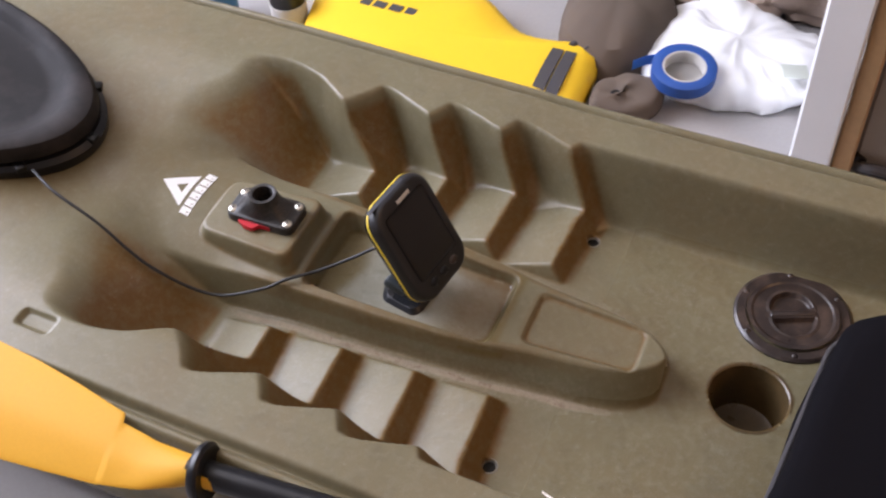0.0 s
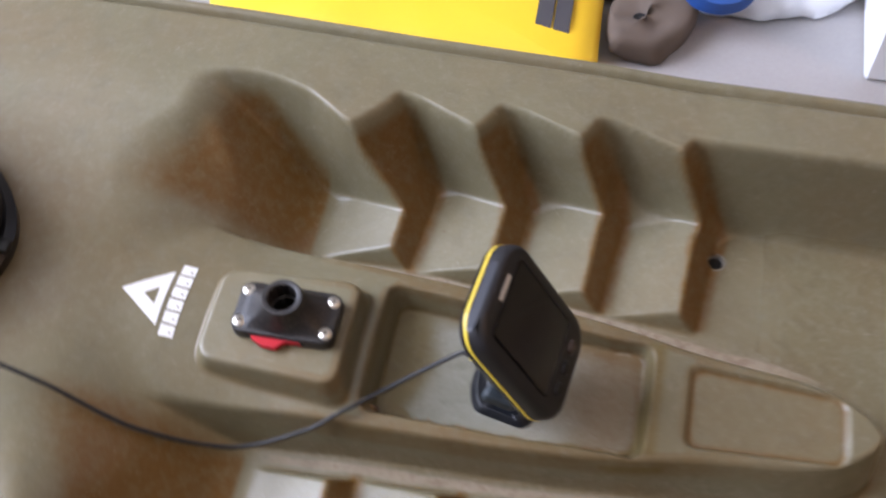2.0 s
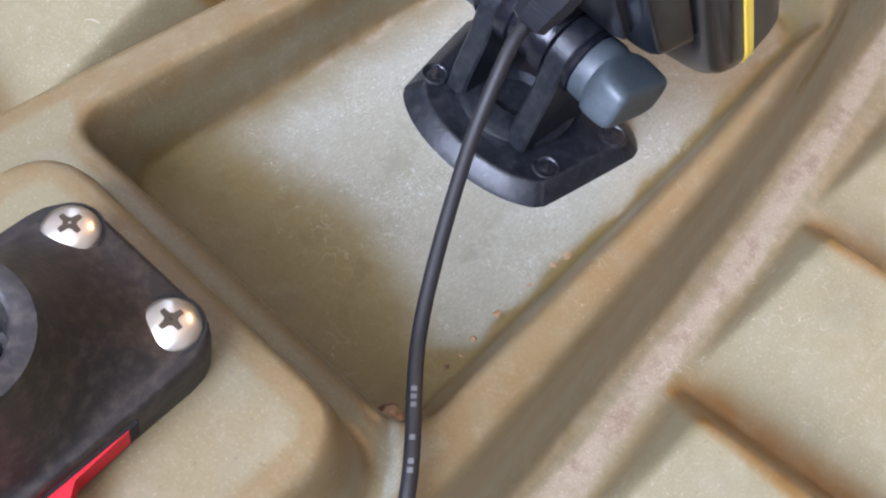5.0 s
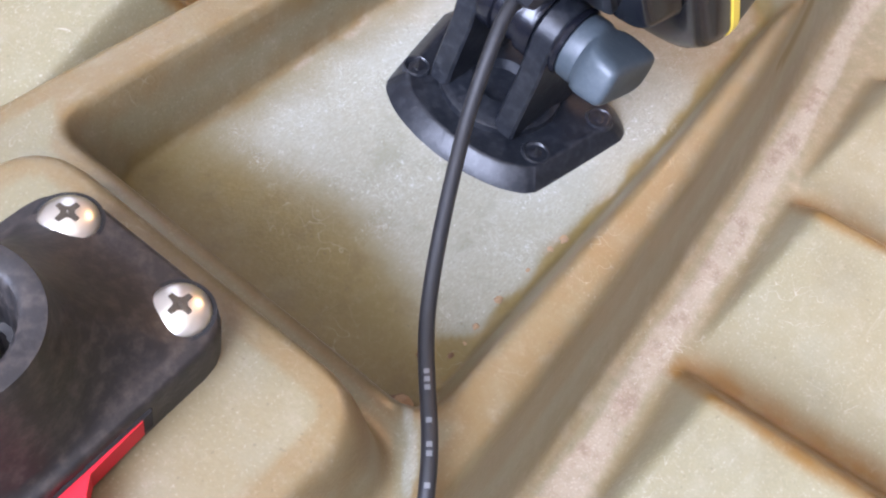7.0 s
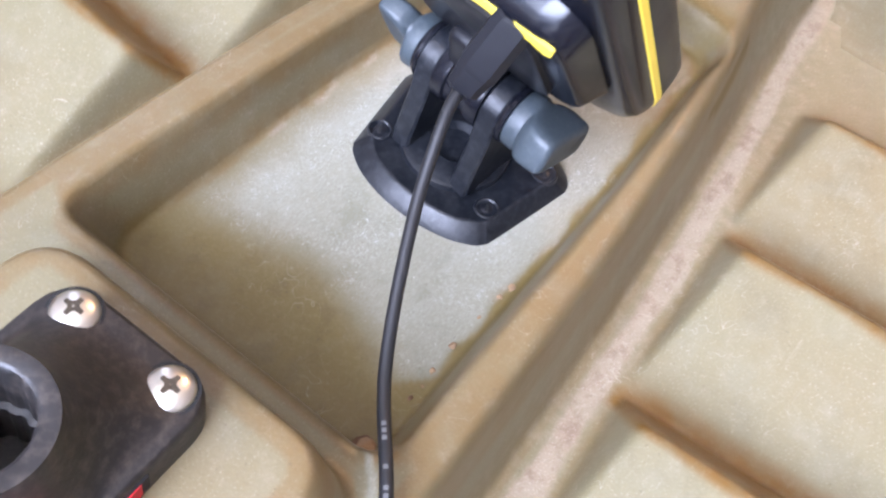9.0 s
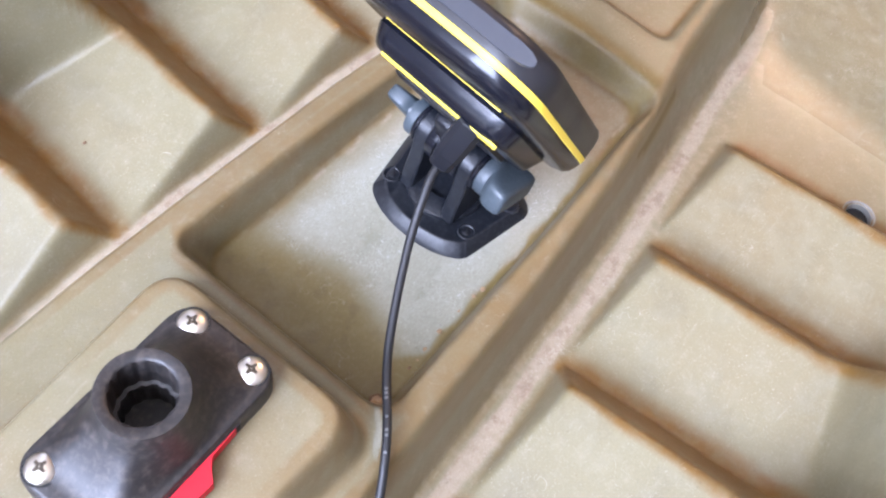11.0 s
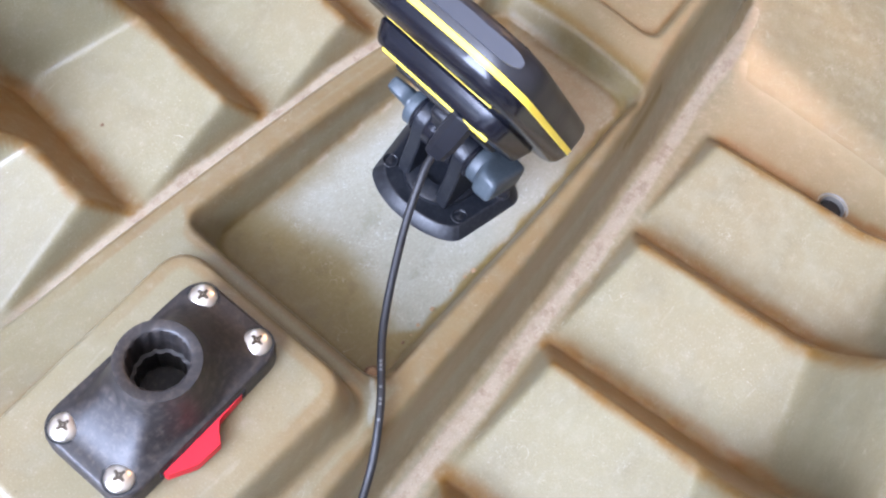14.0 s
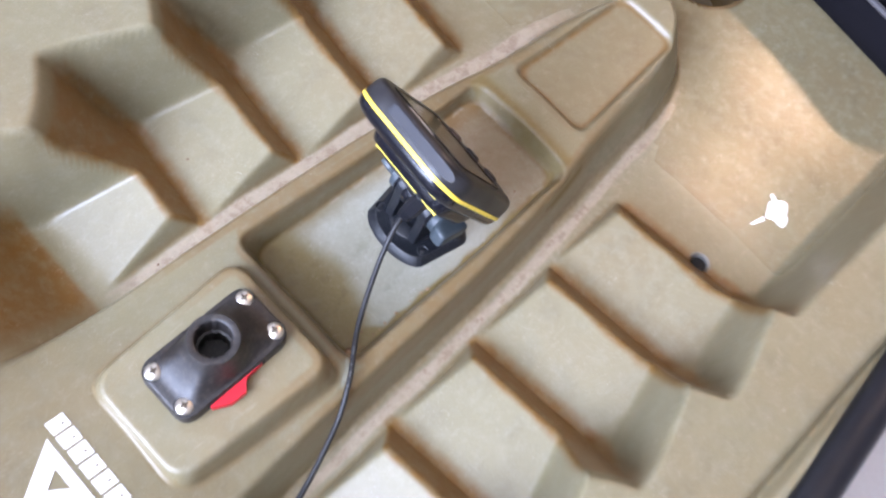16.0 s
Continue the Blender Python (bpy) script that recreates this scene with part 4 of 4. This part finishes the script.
    for s in (-1, 1):
        prof = [(-0.0165, 0.0080), (-0.0160, 0.0150), (-0.0120, 0.0320)] + [(0.0115 * math.cos(g), pivot + 0.0115 * math.sin(g)) for g in np.linspace(2.9, -0.1, 12)] + [(0.0145, 0.0250), (0.0170, 0.0080)]
        part("ear", loft([[(x * k, s * y, z if z < 0.02 else pivot + (z - pivot) * k) for x, z in prof] for y, k in ((0.0104, 0.94), (0.0112, 1.0), (0.0176, 1.0), (0.0184, 0.94))]), MOUNT_BLACK, base)
        part("washer", lathe([(0.004, 0), (0.0112, 0), (0.0118, 0.0012), (0.0112, 0.0024), (0.004, 0.0024)], 32, pose(0, s * 0.0182, pivot, -90 * s, 0, 0)), GLOSS_BLACK, base)
        knob = part("knob", knob_form(0.92) if s < 0 else knob_form(0.90, 0.58), KNOB_GREY, base, "blue-grey wing knob", smooth=50)
        knob.matrix_local = pose(0, s * 0.0204, pivot, -90 * s, 0, 0) @ pose(0, 0, 0, 0, 0, -20 if s < 0 else 62)
    part("pivot_barrel", lathe([(0.004, -0.0104), (0.0122, -0.0104), (0.0128, -0.0094), (0.0128, -0.0052), (0.0116, -0.0046), (0.0116, 0.0046), (0.0128, 0.0052), (0.0128, 0.0094), (0.0122, 0.0104), (0.004, 0.0104)], 36, pose(0, 0, pivot, 90, 0, 0)), GLOSS_BLACK, base)
    part("pivot_arm", box(0.020, 0.0200, 0.028, 0.004, 3, pose(0.001, 0, 0.058, 0, -14, 0)), BLACK, base)
    # plug with its ribbed tail
    plug = new("cable_plug")
    plug.parent = top
    low, high = Vector((0.1690, -0.0156, -0.0006)), Vector((0.1795, -0.0215, 0.0255))
    down = (low - high).normalized()
    front = Vector((-1.0, -0.25, 0.1))
    front = (front - down * front.dot(down)).normalized()
    plug.matrix_world = Matrix.Translation(low) @ Matrix((front.cross(down), front, down)).transposed().to_4x4()

    def eight(w, h, c, z):
        return [(x * w / 2, y * h / 2, z) for x, y in ((1, c - 1), (1, 1 - c), (1 - c, 1), (c - 1, 1), (-1, 1 - c), (-1, c - 1), (c - 1, -1), (1 - c, -1))]

    body = part("plug_body", loft([eight(0.0122, 0.0090, 0.4, -0.0296), eight(0.0132, 0.0100, 0.4, -0.0288), eight(0.0134, 0.0102, 0.4, -0.0110), eight(0.0120, 0.0094, 0.4, -0.0070), eight(0.0110, 0.0088, 0.4, -0.0008), eight(0.0096, 0.0076, 0.4, 0.0)]), BLACK, plug, smooth=12)
    for i in range(4):
        part("tail_rib", loft([eight(0.0122 - 0.0003 * i, 0.0098 - 0.0002 * i, 0.4, -0.0074 + 0.0013 * i + h) for h in (0.0, 0.0005)]), BLACK, body, smooth=12)
    part("tail", lathe([(0.0003, 0.0030), (0.0023, 0.0030), (0.0029, 0.0010), (0.0032, -0.0010)], 20), BLACK, plug)


fish_finder()


# ---- transducer cable ----
def cable():
    ctrl = [(0.1686, -0.0152, -0.0008), (0.1580, -0.0176, -0.0058), (0.1335, -0.0278, -0.0213), (0.0962, -0.0494, -0.0374), (0.0630, -0.0762, -0.0400), (0.0312, -0.0946, -0.0535), (-0.0312, -0.1160, -0.0660), (-0.1064, -0.1277, -0.0300), (-0.1776, -0.1204, 0.0170), (-0.2400, -0.1120, 0.0400), (-0.2900, -0.0920, 0.0440)]
    pts = spline(ctrl, 10)
    top = thing("cable", "thin black cable hanging from the fish finder to the bow hatch", "cable", pose(0, 0, 0))
    part("jacket", tube(pts, 0.0021, 14), CABLE, top)
    mark = (33.95, 34.45, 34.95, 36.95, 38.35, 38.90, 40.7)
    for k in mark:
        i = int(k)
        p, way = pts[i].lerp(pts[i + 1], k - i), (pts[i + 1] - pts[i - 1]).normalized()
        up = Vector((-0.42, -0.10, 0.9))
        up = (up - way * up.dot(way)).normalized()
        m = Matrix.Translation(p + up * 0.0020) @ Matrix((way, up.cross(way), up)).transposed().to_4x4()
        part("print_bar", box(0.0013, 0.0014, 0.0003, 0, 1, m), PRINT_GREY, top)


cable()


# ---- small debris in the tray ----
def crumb(name, label, x, y, r, mat, seed):
    bm = bmesh.new()
    bmesh.ops.create_icosphere(bm, subdivisions=2, radius=r)
    bm.normal_update()
    lumpy(bm, r * 0.7, 1.4 / r, seed)
    bmesh.ops.scale(bm, vec=(1, 0.8, 0.55), verts=bm.verts)
    z = ground_z(x, y)
    tagged(part(name, move(bm, pose(x, y, z + 0.35 * r)), mat, None), label, "leaf", "debris in the kayak")


crumb("leaf_scrap", "small curled brown scrap of dry leaf in the tray corner", 0.0858, -0.0535, 0.0042, LEAF, 1.0)
crumb("leaf_scrap", "small curled brown scrap of dry leaf in the tray corner", 0.0842, -0.0556, 0.0036, CRUST, 2.3)
for x, y in ((0.1120, -0.0540), (0.1060, -0.0470), (0.2860, -0.0400), (0.0300, 0.1080), (0.1050, 0.1630)):
    crumb("grit", "tiny dark crumb of dried dirt on the kayak", x, y, 0.0010, LEAF, x * 40)
for i in range(6):
    x = 0.118 + 0.0105 * i + 0.004 * math.sin(5 * i)
    crumb("dirt_crumb", "tiny tan crumb of dried dirt along the tray edge", x, -0.0545 + 0.0014 * math.sin(7 * i), 0.0007 + 0.0004 * (i % 3), CRUST, 3.1 * i + 0.4)


# ---- seat ----
def seat():
    top = thing("seat", "black padded fabric kayak seat with a stitched fold", "seat", pose(0.943, -0.083, -0.119, 0, 0, -6))
    for name, hx, hy, z0, h, dx in (("seat_pad", 0.255, 0.182, 0.0, 0.062, 0.0), ("back_pad", 0.252, 0.176, 0.058, 0.063, 0.005)):
        rings = []
        for w, z in ((0.93, 0.0), (0.985, 0.14), (1.0, 0.4), (0.995, 0.65), (0.965, 0.86), (0.90, 0.97), (0.70, 1.02), (0.30, 1.05)):
            rings.append([(x * w + dx, y * w, z0 + h * z) for x, y in rounded(2 * hx, 2 * hy, 0.052, 8)])
        bm = loft(rings)
        bmesh.ops.subdivide_edges(bm, edges=bm.edges[:], cuts=2, use_grid_fill=True)
        bm.normal_update()
        part(name, lumpy(bm, 0.008, 12.0, z0), SEAT_FABRIC, top, smooth=60)
    ring = [(x, y) for x, y in rounded(0.50, 0.352, 0.052, 8)]
    part("piping", tube([Vector((x, y, 0.0605)) for x, y in ring + ring[:1]], 0.0035, 8), STRAP, top)


seat()


# ---- paddle along the gunwale ----
def paddle():
    start, way = Vector((0.046, -0.3805, 0.008)), Vector((1.0, 0.098, -0.030)).normalized()
    side = way.cross(Vector((0, 0, 1))).normalized()
    up = side.cross(way)
    m = Matrix((way, -side, up)).transposed().to_4x4()
    m.translation = start
    top = thing("paddle", "paddle with yellow blade and black shaft on the gunwale", "paddle", m)
    part("shaft", lathe([(0.002, 0.075), (0.0148, 0.075), (0.0152, 0.080), (0.0152, 1.24), (0.0148, 1.245), (0.002, 1.245)], 28, pose(0, 0, 0, 0, 90, 0)), BLACK, top, "black paddle shaft")
    part("drip_ring", lathe([(0.0158, 0.0), (0.030, -0.002), (0.0335, 0.003), (0.0335, 0.007), (0.030, 0.010), (0.0158, 0.008)], 36, pose(0.088, 0, 0, 0, 84, 4)), BLACK, top, "black rubber drip ring")
    # blade: flat, folded along its spine, with a notch on its inner edge near the neck
    rows = []
    inner_line = ((-0.415, 0.026), (-0.400, 0.046), (-0.36, 0.068), (-0.30, 0.079), (-0.24, 0.080), (-0.14, 0.0640), (-0.08, 0.0510), (-0.0165, 0.0345), (-0.0140, 0.0245), (0.030, 0.0165), (0.065, 0.0152), (0.115, 0.0150))
    outer_line = ((-0.415, 0.022), (-0.400, -0.004), (-0.36, -0.032), (-0.30, -0.044), (-0.15, -0.0455), (-0.08, -0.0440), (-0.015, -0.0420), (0.035, -0.0360), (0.066, -0.0245), (0.085, -0.0160), (0.115, -0.0150))
    for x in np.concatenate([np.linspace(-0.415, -0.020, 44), (-0.0165, -0.0140), np.linspace(-0.008, 0.115, 18)]):
        inner, outer = float(lerp(x, inner_line)), float(lerp(x, outer_line))
        flat = float(smooth(0.105, 0.0, np.array(x)))
        spine = 0.44 * inner + 0.56 * outer
        ring = []
        for k in range(28):
            g = 2 * math.pi * k / 28
            y = (inner + outer) / 2 + (inner - outer) / 2 * math.cos(g)
            z = (0.0150 * (1 - flat) + 0.0028 * flat) * math.sin(g) + flat * (0.006 + 0.20 * y - 0.22 * max(0.0, spine - y) + 0.9 * y * max(0.0, y - 0.05))
            ring.append((float(x), y, z))
        rows.append(ring)
    part("blade", loft(rows), PADDLE_YELLOW, top, "yellow plastic blade", smooth=50)


paddle()


# ---- things on the garage floor ----
def dry_bag():
    top = thing("dry_bag", "yellow dry bag with a dark webbing strap on the floor", "bag", pose(0, 0, FLOOR))
    out = [(-0.315, 0.550), (-0.10, 0.548), (0.10, 0.552), (0.205, 0.556), (0.220, 0.562), (0.222, 0.580), (0.2185, 0.640), (0.2130, 0.755), (0.2115, 0.772), (0.205, 0.780), (0.190, 0.780), (0.120, 0.780), (0.050, 0.790), (0.000, 0.822), (-0.060, 0.862), (-0.20, 0.885), (-0.37, 0.885), (-0.405, 0.86), (-0.375, 0.72), (-0.335, 0.57)]
    pts = [Vector((*p, 0)) for p in out]
    ring = spline(pts + pts[:1], 4)[:-1]
    mid = Vector((-0.10, 0.70, 0))
    rings = [[mid + (p - mid) * k + Vector((0, 0, z)) for p in ring] for k, z in ((0.96, 0.0), (1.0, 0.012), (1.0, 0.030), (0.97, 0.044), (0.88, 0.052), (0.6, 0.058), (0.3, 0.060))]
    bm = loft(rings)
    bm.normal_update()
    for v in bm.verts:
        if v.co.z > 0.03:
            v.co.z += 0.010 * noise.noise(Vector((v.co.x * 9, v.co.y * 5, 1.0)))
    part("body", bm, BAG_YELLOW, top, smooth=60)
    for i, x in enumerate((0.1400, 0.1655)):
        line = [Vector((x - 0.003 * s, 0.616 + 0.144 * s, 0.0475 + 0.006 * math.sin(3.1 * s) + (0.004 if 0.1 < s < 0.9 else -0.004))) for s in np.linspace(0, 1, 9)]
        bm = bmesh.new()
        loft([[p + Vector((dx, 0, dz)) for dx, dz in ((-0.0112, -0.010), (0.0112, -0.010), (0.0112, 0.004), (-0.0112, 0.004))] for p in line], bm=bm)
        part("strap", bm, STRAP, top, "dark grey webbing strap")
    part("strap_loop", tube([Vector((0.172 + 0.016 * math.cos(g), 0.760 + 0.012 * math.sin(g), 0.056)) for g in np.linspace(0, math.pi, 9)], 0.007, 8), STRAP, top)
    for x, w in ((-0.262, 0.022), (-0.232, 0.026), (-0.198, 0.026), (-0.166, 0.022)):
        part("print_bar", box(w, 0.020, 0.0012, 0.0003, 1, pose(x, 0.752, 0.0585, 0, 0, -4)), STRAP, top)


def cap():
    top = thing("cap", "crumpled brown canvas cap on the concrete floor", "cap", pose(0.203, 0.886, FLOOR))
    rings = []
    for k, z in ((1.0, 0.0), (1.05, 0.015), (1.02, 0.045), (0.90, 0.085), (0.68, 0.115), (0.38, 0.130), (0.08, 0.134)):
        rings.append([(0.105 * k * math.cos(g) * (1 + 0.05 * math.sin(3 * g)), 0.140 * k * math.sin(g), z * 0.75) for g in np.linspace(0, 2 * math.pi, 48, endpoint=False)])
    bm = loft(rings)
    bm.normal_update()
    part("crown", lumpy(bm, 0.014, 9.0, 3.0), CANVAS, top)
    rings = [[(0.076 + 0.060 * k * math.cos(g) * (1 + 0.15 * math.sin(3 * g + 1)), -0.202 + 0.064 * k * math.sin(g) * (1 + 0.12 * math.cos(2 * g)) + 0.012 * math.cos(g), z + 0.006 * math.sin(2 * g)) for g in np.linspace(0, 2 * math.pi, 40, endpoint=False)] for k, z in ((0.96, 0.004), (1.0, 0.012), (1.0, 0.034), (0.95, 0.041), (0.85, 0.045), (0.7, 0.047), (0.52, 0.046), (0.35, 0.047), (0.18, 0.046), (0.05, 0.046))]
    bm = loft(rings)
    bm.normal_update()
    flap = part("flap", lumpy(bm, 0.009, 22.0, 6.0), CANVAS, top, smooth=80)
    part("eyelet", lathe([(0.002, 0.0), (0.0065, 0.0005), (0.0075, 0.002), (0.0095, 0.002), (0.0100, 0.0)], 20, pose(0.066, -0.210, 0.0415, 6, 0, 0)), DARK, flap)


def plastic_bag():
    top = thing("plastic_bag", "crumpled white polythene bag on the concrete floor", "plastic bag", pose(0.435, 0.885, FLOOR))
    rings = []
    for k, z in ((0.92, 0.0), (1.0, 0.010), (0.98, 0.028), (0.86, 0.044), (0.62, 0.052), (0.30, 0.056), (0.05, 0.057)):
        rings.append([(0.185 * k * math.cos(g) * (1 + 0.10 * math.sin(2 * g + 1) + 0.06 * math.sin(5 * g)), 0.150 * k * math.sin(g) * (1 + 0.10 * math.cos(3 * g)), z) for g in np.linspace(0, 2 * math.pi, 90, endpoint=False)])
    bm = loft(rings)
    bmesh.ops.subdivide_edges(bm, edges=bm.edges[:], cuts=1, use_grid_fill=True)
    bm.normal_update()
    lumpy(bm, 0.016, 16.0, 5.0)
    for v in bm.verts:
        v.co.z = max(0.001, min(v.co.z, 0.064))
    part("sheet", bm, POLY, top, smooth=70)
    part("print", box(0.05, 0.030, 0.001, 0, 1, pose(0.115, -0.06, 0.058, 14, 12, 30)), material("pale_green_print", (0.70, 0.76, 0.69), rough=0.4), top, "pale green printed corner")


def tape_roll():
    top = thing("tape_roll", "roll of blue masking tape lying on the white bag", "tape", pose(0.368, 0.752, FLOOR + 0.052, 5, 3, 0))
    part("tape", lathe([(0.039, 0.0), (0.056, 0.0), (0.0575, 0.001), (0.0575, 0.024), (0.056, 0.025), (0.039, 0.025), (0.039, 0.0)], 64), TAPE_BLUE, top)
    part("core", lathe([(0.0355, 0.0005), (0.0388, 0.0005), (0.0388, 0.0245), (0.0355, 0.0245), (0.0355, 0.0005)], 64), CARD, top, "pale cardboard core")
    part("loose_end", loft([[(-0.050 - 0.040 * s, 0.012 - 0.020 * s + 0.004 * math.sin(4 * s) + dy, z - 0.008 * s) for dy, z in ((0, 0.001), (0.0008, 0.001), (0.0008, 0.024), (0, 0.024))] for s in np.linspace(0, 1, 8)]), TAPE_LIGHT, top, "lighter blue loose tape end")


def wood_chip():
    bm = box(0.030, 0.011, 0.005, 0.0015, 2)
    bmesh.ops.subdivide_edges(bm, edges=bm.edges[:], cuts=1, use_grid_fill=True)
    bm.normal_update()
    tagged(part("wood_chip", move(lumpy(bm, 0.002, 90.0, 3.0), pose(-0.208, -0.382, FLOOR + 0.0022, 0, 0, 25)), CRUST), "small tan chip of wood on the concrete floor", "wood chip")


wood_chip()


def stone(x, y, r, seed):
    bm = bmesh.new()
    bmesh.ops.create_icosphere(bm, subdivisions=4, radius=r)
    bm.normal_update()
    lumpy(bm, r * 0.35, 1.3 / r, seed)
    bmesh.ops.scale(bm, vec=(1.2, 0.9, 0.7), verts=bm.verts)
    tagged(part("stone", move(bm, pose(x, y, FLOOR + 0.55 * r, 0, 0, seed * 50)), STONE, None), "rough brown stone on the floor by the wall", "stone", "stones by the wall")


dry_bag()
cap()
plastic_bag()
tape_roll()
for i, (x, y, r) in enumerate(((0.31, 1.06, 0.075), (0.44, 1.09, 0.065), (0.56, 1.10, 0.085), (0.18, 1.08, 0.06), (0.50, 1.20, 0.05))):
    stone(x, y, r, i * 1.7 + 0.4)

jar = thing("paint_pot", "small black plastic pot on the floor", "pot", pose(-0.410, 0.700, FLOOR))
part("wall", lathe([(0.002, 0.002), (0.030, 0.0), (0.034, 0.004), (0.036, 0.085), (0.038, 0.088), (0.034, 0.088), (0.032, 0.006)], 32), BLACK, jar)
part("label_band", lathe([(0.0345, 0.02), (0.0362, 0.021), (0.0368, 0.06), (0.0350, 0.061)], 32), CARD, jar, "pale paper band")
bottle = thing("bottle", "small blue plastic bottle on the floor", "bottle", pose(-0.547, 0.672, FLOOR))
part("body", lathe([(0.002, 0.001), (0.028, 0.0), (0.031, 0.006), (0.031, 0.085), (0.022, 0.105), (0.012, 0.112), (0.012, 0.120), (0.002, 0.121)], 32), BLUE_PLASTIC, bottle)
part("cap", lathe([(0.002, 0.119), (0.0145, 0.119), (0.0145, 0.134), (0.013, 0.136), (0.002, 0.136)], 24), WHITE_PAINT, bottle, "white screw cap")

hook = thing("strap_end", "loose black strap end on the floor by the wall", "strap", pose(0.738, 0.668, FLOOR))
part("webbing", tube(spline([(-0.05, 0.012, 0.010), (-0.025, 0.0, 0.018), (0.01, 0.005, 0.013), (0.06, -0.01, 0.012)], 8), 0.010, 10), STRAP, hook)
part("buckle", box(0.022, 0.014, 0.010, 0.003, 2, pose(-0.045, 0.016, 0.024, 0, 30, 20)), BLACK, hook)

lamp = thing("bulb_lamp", "warm round glass globe lamp hanging from the ceiling", "lamp", pose(2.02, -0.02, 1.60))
part("globe", lathe([(0.056 * math.sin(g) + 0.001, -0.04 - 0.056 * math.cos(g)) for g in np.linspace(0, 3.05, 16)], 32), BULB_GLASS, lamp).visible_shadow = False
part("socket", lathe([(0.004, 0.014), (0.018, 0.014), (0.018, 0.07), (0.004, 0.08)], 24), BLACK, lamp)
part("cord", tube([Vector((0, 0, 0.07)), Vector((0, 0, 1.552))], 0.003, 8), BLACK, lamp)
